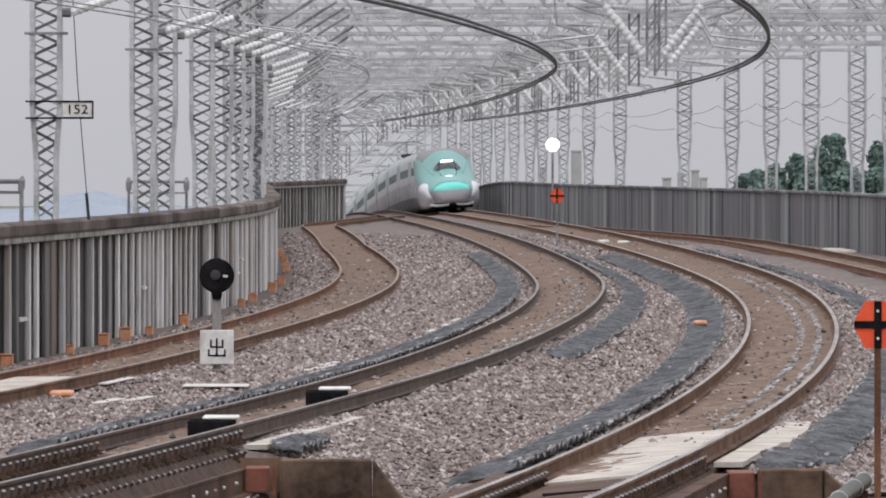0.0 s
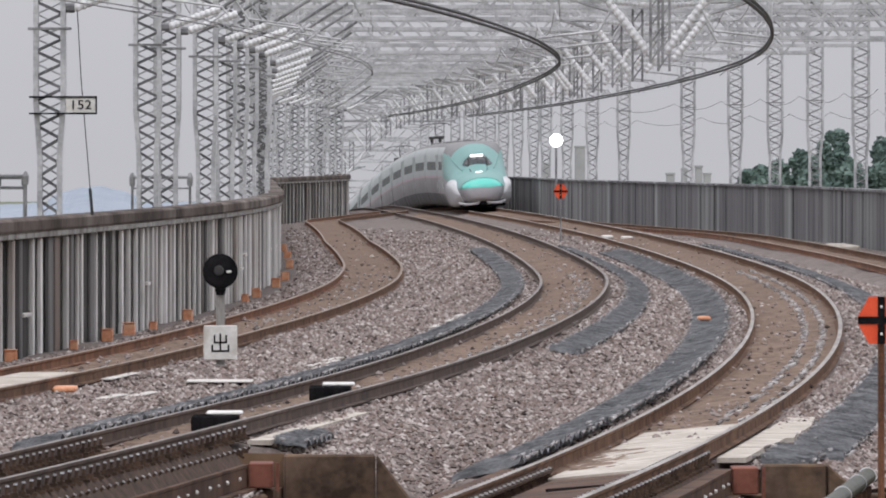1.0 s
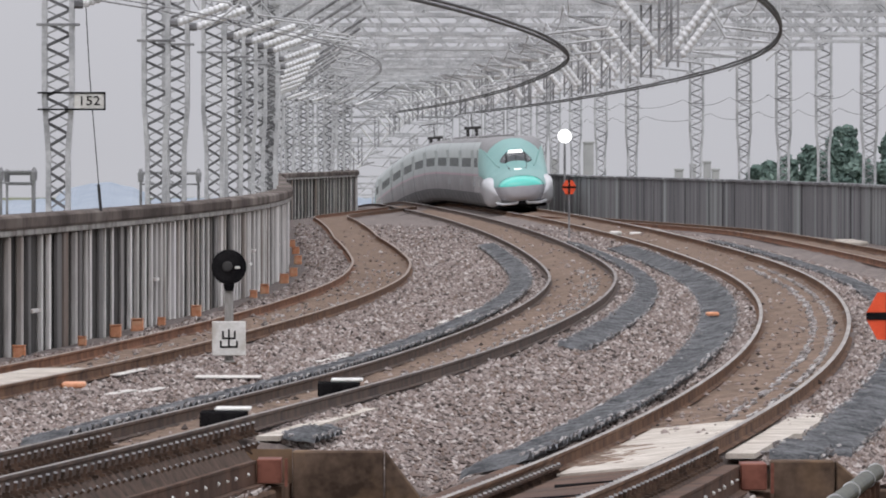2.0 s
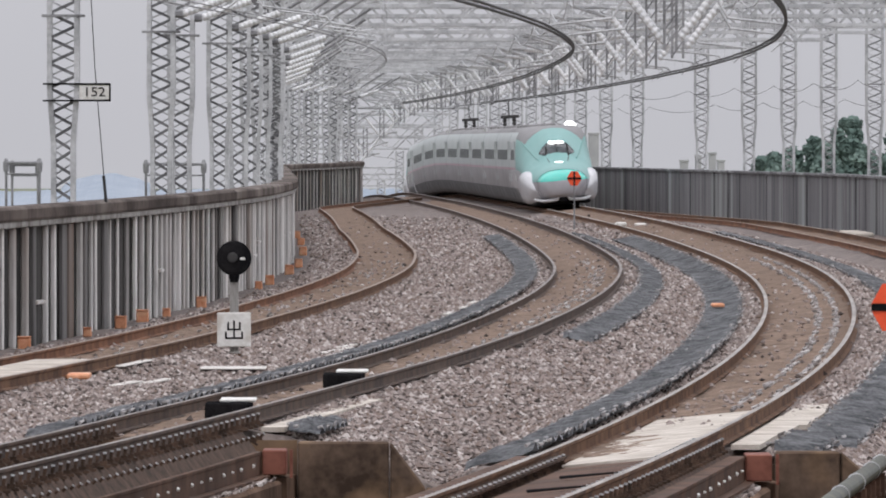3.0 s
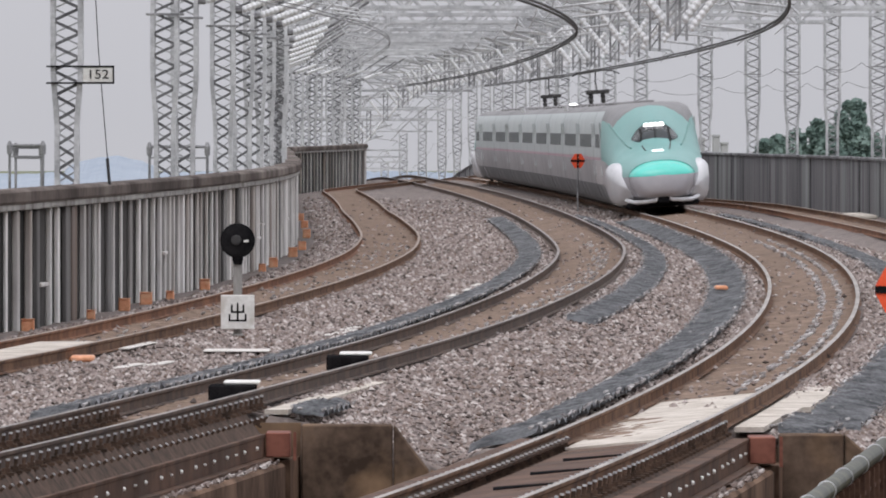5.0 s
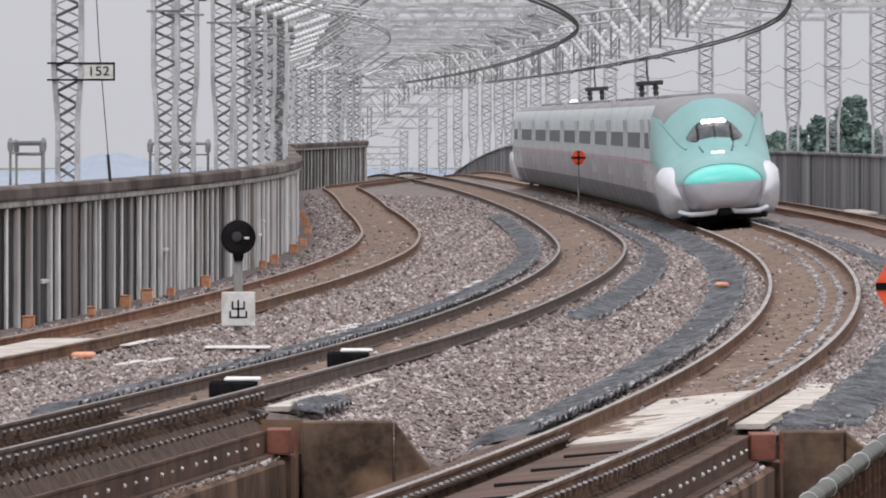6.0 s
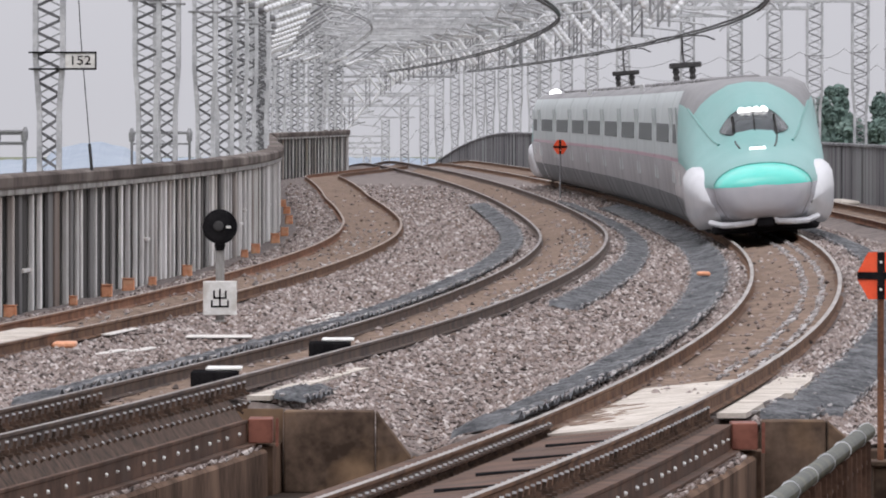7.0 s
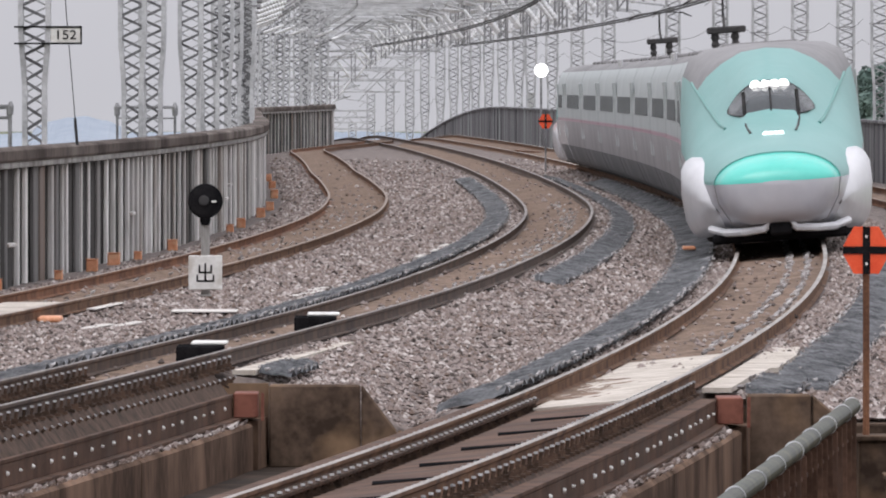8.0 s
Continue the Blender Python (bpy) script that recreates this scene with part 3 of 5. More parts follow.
def portal_beam(y):
    x0, x1 = mast_left_x(y), mast_right_x(y)
    e = empty("portal_beam", pose(0, y, fall(y)), "grey lattice beam spanning the tracks between masts", "portal beam", "overhead line beams")
    z0, z1, h = 6.9, 7.8, 0.3
    # Front steel pale, rear steel dark: shading carried by two tones of colour.
    for sy in (-h, h):
        for z in (z0, z1):
            bm = bmesh.new()
            bar(bm, (x0, sy, z), (x1, sy, z), 0.08)
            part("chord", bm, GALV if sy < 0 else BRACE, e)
    bm = bmesh.new()
    n = int((x1 - x0) / 0.85)
    for k in range(n):
        a, b = x0 + (x1 - x0) * k / n, x0 + (x1 - x0) * (k + 1) / n
        f = k % 2
        for sy in (-h, h):
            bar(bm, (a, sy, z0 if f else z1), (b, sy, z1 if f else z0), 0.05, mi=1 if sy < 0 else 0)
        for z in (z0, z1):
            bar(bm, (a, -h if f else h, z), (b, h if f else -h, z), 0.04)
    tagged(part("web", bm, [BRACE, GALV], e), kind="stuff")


SPANS = [y for y in sorted(LEFT_STATIONS + RIGHT_STATIONS[::2]) if y > 330]
for y in [277.5, 303] + SPANS:
    portal_beam(y)

CONTACT = 5.05
hanger = centre_hanger(2.2)
hanger.matrix_basis = pose((second_x(277.5) + main_x(277.5)) / 2 - 0.35, 277.5, 0)
for y in [303] + SPANS:
    copy_thing(hanger, pose((second_x(y) + main_x(y)) / 2, y, fall(y), 0, 0, turned(main_x, y)))
arm = side_cantilever(2.6)
arm.matrix_basis = pose(mast_left_x(LEFT_STATIONS[0]), LEFT_STATIONS[0], 0)
for y in LEFT_STATIONS[1:]:
    copy_thing(arm, pose(mast_left_x(y), y, fall(y), 0, 0, turned(main_x, y)))


def catenary(centre, y0, y1, label, thick=1.0, steel=None):
    """Contact wire, auxiliary wire and messenger with droppers."""
    w = empty("catenary", pose(0, 0, 0), label, "overhead wire", "overhead wires")

    def sag(y, low):
        u = (y % 40) / 40
        return -low * 4 * u * (1 - u)
    ys = steps(y0, y1, 3.0, 0.004)
    for name, z, low, r, m in (("contact_wire", CONTACT, 0.0, 0.03, WIRE), ("auxiliary_wire", CONTACT + 0.075, 0.01, 0.028, WIRE), ("messenger_wire", CONTACT + 1.5, 0.45, 0.014, GALV)):
        bm = bmesh.new()
        tube(bm, [(centre(y), y, z + sag(y, low) + fall(y)) for y in ys], r * thick, 5)
        part(name, bm, steel or m, w)
    first = None
    y = y0 + 6.0
    while y < min(y1, 560):
        z = CONTACT + fall(y)
        if first is None:
            bm = bmesh.new()
            bar(bm, (0, 0, 0), (0, 0, 1.0), 0.007, 3)
            first = part("dropper", bm, GALV, w)
            o = first
        else:
            o = first.copy()
            scene.collection.objects.link(o)
        o.matrix_basis = Matrix.LocRotScale((centre(y), y, z), None, (1, 1, 1.5 + sag(y, 0.45)))
        y += 10.0


catenary(lambda y: main_x(y) - 0.4, 150, 700, "dark contact and messenger wires above the through track")
catenary(lambda y: second_x(y) - 0.32, 150, 700, "dark contact and messenger wires above the second track")
# The same wires go on thinner and greyer, to paint in distance haze.
catenary(lambda y: main_x(y) - 0.4, 700, 900, "wires above the far through track, thinned and greyed for haze", 0.45, GALV_DARK)
catenary(lambda y: second_x(y) - 0.32, 700, 900, "wires above the far second track, thinned and greyed for haze", 0.45, GALV_DARK)
catenary(siding_x, 150, 680, "dark contact and messenger wires above the siding", 0.4, GALV_DARK)


def feeder(centre, off, z, y0, y1, stations):
    """A feeder line along the masts, hanging a little between them."""
    bm = bmesh.new()
    pts = []
    for a, b in zip(stations, stations[1:]):
        for k in range(6):
            u = k / 6
            y = a + (b - a) * u
            pts.append((centre(y) + off, y, z + fall(y) - 0.3 * 4 * u * (1 - u)))
    tube(bm, pts, 0.009, 4)
    tagged(link("feeder_wire", bm, WIRE), "thin dark feeder wire slung between the masts", "wire", "feeder wires")


feeder(mast_right_x, -0.6, 5.2, 401, 930, RIGHT_STATIONS)
feeder(mast_right_x, 0.6, 4.6, 401, 930, RIGHT_STATIONS)
feeder(mast_left_x, -0.5, 6.3, 231, 930, LEFT_STATIONS)


# ---- the train: ten cars on the through track ----
def ease(v, a, b):
    u = max(0.0, min(1.0, (v - a) / (b - a)))
    return u * u * (3 - 2 * u)


def table(v, xs, ys):
    for a, b, p, q in zip(xs, xs[1:], ys, ys[1:]):
        if v <= b:
            return p + (q - p) * ease(v, a, b) if v > a else p
    return ys[-1]


def lin(v, xs, ys):
    for a, b, p, q in zip(xs, xs[1:], ys, ys[1:]):
        if v <= b:
            return p + (q - p) * max(0.0, (v - a) / (b - a))
    return ys[-1]


CAR = 25.0
FULL = [(0.0, 3.65), (0.55, 3.64), (1.12, 3.59), (1.42, 3.43), (1.56, 3.12), (1.62, 2.75), (1.66, 2.3), (1.673, 1.84), (1.675, 1.74), (1.63, 0.9), (1.46, 0.4), (1.33, 0.22)]
BAND = [0, 0, 0, 8, 1, 1, 1, 2, 3, 6, 6]      # roof, shoulder, green, stripe, white, skirt


def section_mesh(bm, ls, shape):
    rings = []
    for l in ls:
        half = shape(l)
        pts = [(-x, z) for x, z in half[::-1]] + [p for p in half[1:]]
        rings.append([bm.verts.new((x, l, z)) for x, z in pts])
    n = len(rings[0])
    m = (n - 1) // 2
    for a, b in zip(rings, rings[1:]):
        for k in range(n - 1):
            f = bm.faces.new((a[k], b[k], b[k + 1], a[k + 1]))
            j = (m - 1 - k) if k < m else (k - m)
            f.material_index = BAND[j]
    for a, b in zip(rings, rings[1:]):
        bm.faces.new((a[-1], b[-1], b[0], a[0])).material_index = 3
    bm.faces.new(rings[0][::-1]).material_index = 3
    bm.faces.new(rings[-1]).material_index = 3
    return rings


def bogie(car, y):
    bm = bmesh.new()
    for sx in (-1, 1):
        box(bm, sx * 1.05 - 0.1, sx * 1.05 + 0.1, y - 1.7, y + 1.7, 0.4, 0.7, 0.03)
    box(bm, -1.05, 1.05, y - 0.3, y + 0.3, 0.45, 0.75, 0.03)
    truck = part("bogie_frame", bm, T_UNDER, car)
    for dy in (-1.25, 1.25):
        bm = bmesh.new()
        bar(bm, (-0.75, y + dy, 0.43), (0.75, y + dy, 0.43), 0.09, 8)
        for sx in (-1, 1):
            lathe(bm, [(0.43, -0.065), (0.43, 0.045), (0.46, 0.05), (0.46, 0.075), (0.2, 0.08)], "x", 20, (sx * 0.75, y + dy, 0.43))
        part("wheelset", bm, T_UNDER, truck)


def side_windows(car, y0, y1, pitch=1.04):
    bm = bmesh.new()
    box(bm, -0.014, 0.014, -0.44, 0.44, -0.23, 0.23, 0.008)
    first = part("window", bm, T_PANE, car)
    first.matrix_basis = pose(-1.652, y0, 2.42, 0, 4.5, 0)
    y = y0 + pitch
    k = 0
    while y < y1 or k == 0:
        for s in (-1, 1):
            if s == -1 and k and y >= y1:
                continue
            o = first.copy()
            scene.collection.objects.link(o)
            o.parent = car
            o.matrix_basis = pose(s * 1.652, y if s == -1 else y - pitch, 2.42, 0, -s * 4.5, 0)
        y += pitch
        k += 1


def doors(car, ys):
    for y in ys:
        for s in (-1, 1):
            bm = bmesh.new()
            box(bm, s * 1.645 - 0.02, s * 1.645 + 0.02, y - 0.45, y + 0.45, 1.2, 3.05, 0.012)
            part("door", bm, T_SIDE, car)


def pantograph(car, y):
    bm = bmesh.new()
    for sx in (-0.24, 0.24):
        for dy in (-0.35, 0.35):
            lathe(bm, [(0.05, 3.6), (0.1, 3.68), (0.06, 3.76), (0.1, 3.84), (0.06, 3.92), (0.1, 4.0), (0.07, 4.1)], "z", 8, (sx, y + dy, 0))
    box(bm, -0.42, 0.5, y - 0.5, y + 0.5, 4.1, 4.26, 0.03)
    part("pantograph_base", bm, T_UNDER, car)
    bm = bmesh.new()
    bar(bm, (0, y - 0.3, 4.2), (0, y + 0.75, 4.55), 0.04, 6)
    bar(bm, (0, y + 0.75, 4.55), (0, y - 0.1, 5.0), 0.03, 6)
    part("pantograph_arm", bm, T_UNDER, car)
    bm = bmesh.new()
    tube(bm, [(-0.95, y - 0.1, 4.85), (-0.7, y - 0.1, 4.98), (-0.4, y - 0.1, 5.02), (0.4, y - 0.1, 5.02), (0.7, y - 0.1, 4.98), (0.95, y - 0.1, 4.85)], 0.025, 6)
    part("contact_strip", bm, T_UNDER, car)
    for sx in (-1.25, 1.25):
        bm = bmesh.new()
        box(bm, sx - 0.03, sx + 0.03, y - 2.6, y + 2.6, 3.4, 3.72, 0.02)
        part("noise_plate", bm, T_WHITE, car)


def middle_car(with_pantograph=False):
    car = empty("train_car", pose(0, 0, 0), "green and white train car" + (" with a roof pantograph" if with_pantograph else " with a thin pink stripe"), "train car", "cars of the train")
    h = CAR / 2 - 0.25
    bm = bmesh.new()
    section_mesh(bm, [-h, -h + 0.06] + [-h + 0.06 + (2 * h - 0.12) * k / 10 for k in range(1, 10)] + [h - 0.06, h],
                 lambda l: [(x * (0.985 if abs(l) > h - 0.03 else 1), z - (0.03 if abs(l) > h - 0.03 and z > 3 else 0)) for x, z in FULL])
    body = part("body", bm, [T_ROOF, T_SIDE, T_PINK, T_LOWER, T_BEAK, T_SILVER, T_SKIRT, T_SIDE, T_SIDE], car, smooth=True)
    bm = bmesh.new()
    box(bm, -1.3, 1.3, -h + 0.3, h - 0.3, 0.16, 0.5, 0.05)
    part("underframe", bm, T_UNDER, car)
    bm = bmesh.new()
    sec = [(x * 0.9, z * 0.97 + 0.03) for x, z in FULL]
    ring0 = [bm.verts.new((s * x, h, z)) for s, pts in ((-1, sec[::-1]), (1, sec[1:])) for x, z in pts]
    ring1 = [bm.verts.new((v.co.x, h + 0.5, v.co.z)) for v in ring0]
    for k in range(len(ring0) - 1):
        bm.faces.new((ring0[k], ring1[k], ring1[k + 1], ring0[k + 1]))
    part("gangway", bm, T_UNDER, car)
    bogie(car, -8.75)
    bogie(car, 8.75)
    side_windows(car, -8.6, 8.7)
    doors(car, (-10.9, 10.9))
    if with_pantograph:
        pantograph(car, -5.0)
    for y in ((-9, 0, 5) if with_pantograph else (-6, 0, 5)):
        bm = bmesh.new()
        box(bm, -0.75, 0.75, y - 0.9, y + 0.9, 3.6, 3.72, 0.04)
        part("roof_unit", bm, T_ROOF, car)
    return car


# the nose: half breadth, height of the flanks, extra height along the middle
NOSE_L = (0.0, 0.04, 0.12, 0.3, 0.8, 1.6, 2.6, 4.0, 5.5, 7.0, 9.0, 11.0, 13.0, 15.0)
NOSE_W = (0.26, 0.56, 0.82, 0.98, 1.10, 1.19, 1.28, 1.40, 1.50, 1.56, 1.61, 1.65, 1.672, 1.675)
NOSE_SIDE = (1.17, 1.17, 1.175, 1.18, 1.18, 1.18, 1.2, 1.3, 1.42, 1.52, 1.62, 1.7, 1.73, 1.74)
NOSE_TOP = (1.19, 1.30, 1.42, 1.54, 1.68, 1.78, 1.86, 1.98, 2.12, 2.4, 2.9, 3.35, 3.6, 3.65)
HUMP_L = (3.6, 4.8, 5.3, 6.3, 7.2, 8.8, 10.5, 13.5)
HUMP_H = (0.0, 0.07, 0.14, 0.44, 0.52, 0.4, 0.18, 0.0)


def nose_shape(l):
    w, side, top = lin(l, NOSE_L, NOSE_W), lin(l, NOSE_L, NOSE_SIDE), lin(l, NOSE_L, NOSE_TOP)
    hump = table(l, HUMP_L, HUMP_H) if HUMP_L[0] < l < HUMP_L[-1] else 0.0
    blend = ease(l, 9.5, 15.0)
    pts = []
    angles = [90, 78, 66, 54, 43, 33, 23, 11, 0]
    for k, a in enumerate(angles):
        c, s = math.cos(radians(a)), math.sin(radians(a))
        x = w * c ** 0.85
        z = side + (top - side) * s ** 1.15
        z += hump * math.exp(-(x / 0.72) ** 4)
        pts.append((x, z))
    low = lin(l, (0, 0.04, 0.12, 0.3, 0.8, 1.6, 4, 7), (0.98, 0.77, 0.6, 0.47, 0.37, 0.32, 0.25, 0.22))
    tuck = ease(l, 0.5, 5.0)
    pts += [(w * (0.95 + 0.035 * tuck), side * 0.6 + low * 0.4), (w * (0.76 + 0.12 * tuck), low + 0.12 - 0.04 * tuck), (w * (0.5 + 0.28 * tuck), low)]
    ref = FULL
    return [(p[0] * (1 - blend) + q[0] * blend, p[1] * (1 - blend) + q[1] * blend) for p, q in zip(pts, ref)]


def front_car():
    car = empty("train_front_car", pose(0, 0, 0), "long-nosed turquoise and white leading car with lit headlights", "train car", "cars of the train")
    h = CAR / 2 - 0.25
    tip = -h - 1.5
    bm = bmesh.new()
    ls = [0, 0.02, 0.04, 0.08, 0.12, 0.2, 0.3, 0.5, 0.8, 1.25, 1.6, 2.1, 2.6, 3.3, 4.0, 4.6, 5.2, 5.8, 6.3, 6.8, 7.3, 7.8, 8.4, 9, 10, 11, 12, 13, 14, 15, 17, 20, 23, 2 * h + 1.44, 2 * h + 1.5]
    rings = section_mesh(bm, [0.0] + ls[1:], nose_shape)
    for r in rings:
        for v in r:
            v.co.y += tip
    bmesh.ops.recalc_face_normals(bm, faces=bm.faces[:])
    bm.faces.ensure_lookup_table()
    for f in bm.faces:
        c = f.calc_center_median()
        l = c.y - tip
        if l < 15:
            seam = 0.8
            if f.material_index < 3 or f.material_index == 8:
                f.material_index = 4 if l < seam else (0 if f.material_index in (0, 8) and l > 11 else 1)
            else:
                f.material_index = 5 if l < 3.1 else 3
        elif f.material_index == 1:
            f.material_index = 7
    part("body", bm, [T_ROOF, T_GREEN, T_PINK, T_WHITE, T_BEAK, T_SILVER, T_SKIRT, T_SIDE, T_SIDE], car, smooth=True)
    # cheeks over the leading bogie
    for s in (-1, 1):
        bm = bmesh.new()
        prof = [(1.5, 1.08, 0.9, 0.42), (2.1, 1.26, 1.12, 0.36), (2.9, 1.46, 1.34, 0.28), (3.8, 1.63, 1.5, 0.22), (4.8, 1.7, 1.6, 0.2), (7.0, 1.705, 1.64, 0.2), (9.5, 1.69, 1.6, 0.2), (11.5, 1.6, 1.3, 0.25)]
        rr = []
        for l, w, zt, zb in prof:
            y = tip + l
            rr.append([bm.verts.new((s * x, y, z)) for x, z in ((0.85, zt + 0.12), (w - 0.24, zt + 0.04), (w - 0.1, zt - 0.06), (w - 0.02, zt - 0.2),
                                                                (w, zt * 0.6 + zb * 0.4), (w - 0.05, zb + 0.36), (w - 0.13, zb + 0.17), (w - 0.26, zb + 0.03), (0.85, zb))])
        for a, b in zip(rr, rr[1:]):
            for k in range(8):
                bm.faces.new((a[k], b[k], b[k + 1], a[k + 1]))
        for r in (rr[0], rr[-1]):
            bm.faces.new(r)
        bmesh.ops.recalc_face_normals(bm, faces=bm.faces[:])
        part("bogie_cover", bm, T_WHITE, car, smooth=True)
    # windscreen, wrapped over the hump
    def on_hump(x, l, lift=0.012):
        half = nose_shape(l)
        ax = abs(x)
        for (x0, z0), (x1, z1) in zip(half, half[1:]):
            if x0 <= ax <= x1:
                return (x, tip + l, z0 + (z1 - z0) * (ax - x0) / max(1e-6, x1 - x0) + lift)
        return (x, tip + l, half[0][1] + lift)

    def where(x, z):
        """How far from the tip the nose has reached height z at x from the middle."""
        lo, hi = 3.0, 14.5
        for _ in range(24):
            mid = (lo + hi) / 2
            if on_hump(x, mid, 0)[2] < z:
                lo = mid
            else:
                hi = mid
        return lo

    def screen(name, x0, x1, low, high, material, nx, nz, lift, label=""):
        bm = bmesh.new()
        g = []
        for j in range(nx + 1):
            x = x0 + (x1 - x0) * j / nx
            g.append([bm.verts.new(on_hump(x, where(x, low(x) + (high(x) - low(x)) * i / nz), lift)) for i in range(nz + 1)])
        for a, b in zip(g, g[1:]):
            for i in range(nz):
                bm.faces.new((a[i], b[i], b[i + 1], a[i + 1]))
        bmesh.ops.solidify(bm, geom=bm.faces[:], thickness=0.012)
        return part(name, bm, material, car, label, True)

    screen("windscreen", -0.79, 0.79, lambda x: 2.27 + 0.1 * abs(x / 0.79) ** 4, lambda x: 2.93 - 0.5 * abs(x / 0.79) ** 2.6, T_GLASS, 28, 10, 0.02, "tinted grey cab windscreen")
    screen("windscreen_pillar", -0.016, 0.016, lambda x: 2.27, lambda x: 2.8, T_UNDER, 2, 6, 0.035)
    for s in (-1, 1):
        screen("cab_side_pillar", s * 0.48 - 0.03, s * 0.48 + 0.03, lambda x: 2.25, lambda x: 2.72, T_UNDER, 2, 8, 0.032)
        bm = bmesh.new()
        tube(bm, [on_hump(s * x, where(x, z), 0.006) for x, z in ((0.49, 2.3), (0.48, 2.2), (0.45, 2.1), (0.4, 2.02))], 0.024, 6)
        part("wiper_slot", bm, T_UNDER, car)
    for k in range(4):
        x = -0.25 + 0.167 * k
        bm = bmesh.new()
        c = Vector(on_hump(x, where(x, 2.85), 0.0))
        lathe(bm, [(0.09, 0.1), (0.1, -0.06), (0.08, -0.1)], "y", 14, tuple(c))
        part("headlight", bm, LAMP_GLOW, car, "lit round headlight")
    for k in range(4):
        x = -0.14 + 0.093 * k
        bm = bmesh.new()
        c = Vector(on_hump(x, where(x, 1.99), 0.0))
        lathe(bm, [(0.046, 0.1), (0.052, -0.03), (0.04, -0.06)], "y", 12, tuple(c))
        part("marker_light", bm, MARKER_GLOW, car, "small lit marker light")
    # Dark green tubes draw the shade along the nose's creases.
    for s in (-1, 1):
        bm = bmesh.new()
        tube(bm, [on_hump(s * x, where(x, z), 0.004) for x, z in ((1.4, 2.98), (1.34, 2.86), (1.26, 2.72), (1.16, 2.54), (1.05, 2.36), (0.94, 2.2), (0.84, 2.12))], 0.032, 6)
        part("crease_shade", bm, T_SEAM_CREASE, car)
    ring = nose_shape(0.8)
    bm = bmesh.new()
    tube(bm, [(-x, tip + 0.8, z + 0.004) for x, z in ring[8::-1]] + [(x, tip + 0.8, z + 0.004) for x, z in ring[1:9]], 0.02, 6)
    part("nose_seam", bm, T_SEAM_CREASE, car)
    bm = bmesh.new()
    low = [(-x, tip + 0.8, z) for x, z in ring[8:]] + [(x, tip + 0.8, z) for x, z in ring[:7:-1]]
    tube(bm, low, 0.014, 6)
    part("chin_seam", bm, T_ROOF, car)
    # snow plough and coupler cover
    for s in (-1, 1):
        bm = bmesh.new()
        pts = [(s * 0.2, tip + 0.42, 0.44), (s * 0.28, tip + 0.4, 0.36), (s * 0.65, tip + 0.5, 0.33), (s * 0.95, tip + 0.95, 0.33), (s * 1.2, tip + 2.0, 0.4)]
        tube(bm, pts, 0.07, 8)
        part("plough_lip", bm, T_WHITE, car)
    # Solid black boxes stand for the shaded gap under the lip.
    bm = bmesh.new()
    box(bm, -1.2, 1.2, tip + 1.2, tip + 3.0, 0.13, 0.3, 0.05)
    box(bm, -0.2, 0.2, tip + 0.3, tip + 1.2, 0.24, 0.46, 0.05)
    part("skirt_gap_shade", bm, BLACK, car)
    bm = bmesh.new()
    box(bm, -1.3, 1.3, tip + 4, h - 0.3, 0.16, 0.5, 0.05)
    part("underframe", bm, T_UNDER, car)
    bogie(car, -6.3)
    bogie(car, 8.75)
    side_windows(car, 3.5, 9.2)
    doors(car, (2.2, 10.9))
    return car


plain_car = middle_car()
panto_car = middle_car(True)
cars = [front_car(), plain_car]
for k in range(2, 9):
    cars.append(panto_car if k == 3 else copy_thing(panto_car if k == 6 else plain_car, pose(0, 0, 0)))
# the last car is another nosed end, facing away
tail = front_car()
tail.name = "train_rear_car"
tagged(tail, "long-nosed green and white rear car facing backwards", "train car")
for o in tail.children:
    if o.name.startswith(("headlight", "marker_light")):
        o.data.materials[0] = T_GLASS
        o["label"] = "unlit lamp"
cars.append(tail)


# ---- ribs of the slatted wall ----
bm = bmesh.new()
box(bm, 0.0, 0.13, -0.16, 0.16, -0.75, 1.598, 0.03)
rib_mesh = bpy.data.meshes.new("rib")
bm.to_mesh(rib_mesh)
bm.free()
rib_mesh.materials.append(RIB)
bm = bmesh.new()
box(bm, 0.0, 0.1, -0.16, 0.16, -0.75, 1.6, 0.02)
slat_mesh = bpy.data.meshes.new("slat")
bm.to_mesh(slat_mesh)
bm.free()
slat_mesh.materials.append(WALL_SLAT)
bm = bmesh.new()
box(bm, 0.0, 0.12, -0.9, 0.9, -0.03, 0.03, 0.008)
rung_mesh = bpy.data.meshes.new("rung")
bm.to_mesh(rung_mesh)
bm.free()
rung_mesh.materials.append(RIB)
rng = random.Random(3)
y = 188.0
while y < 900:
    pale = rng.random() < 0.84
    o = new("rib", rib_mesh) if pale else new("slat", slat_mesh)
    o.parent = left_wall
    turn = Euler((0, 0, radians(turned(wall_left_x, y))))
    o.matrix_basis = Matrix.LocRotScale((wall_left_x(y) - 0.02, y, fall(y)), turn, (rng.uniform(0.4, 0.95), rng.uniform(0.5, 1.1) if pale else rng.uniform(1.5, 3.2), 1))
    if y < 330 and rng.random() < 0.14:
        o = new("rung", rung_mesh)
        o.parent = left_wall
        o.matrix_basis = Matrix.LocRotScale((wall_left_x(y + 1) - 0.02, y + 1, rng.uniform(0.3, 0.7)), turn, (1, 1, 1))
    y += rng.uniform(1.3, 2.8) if y < 330 else 3.6
bm = bmesh.new()
box(bm, -0.1, 0.0, -0.14, 0.14, -0.9, 1.66, 0.02)
pier_mesh = bpy.data.meshes.new("pier")
bm.to_mesh(pier_mesh)
bm.free()
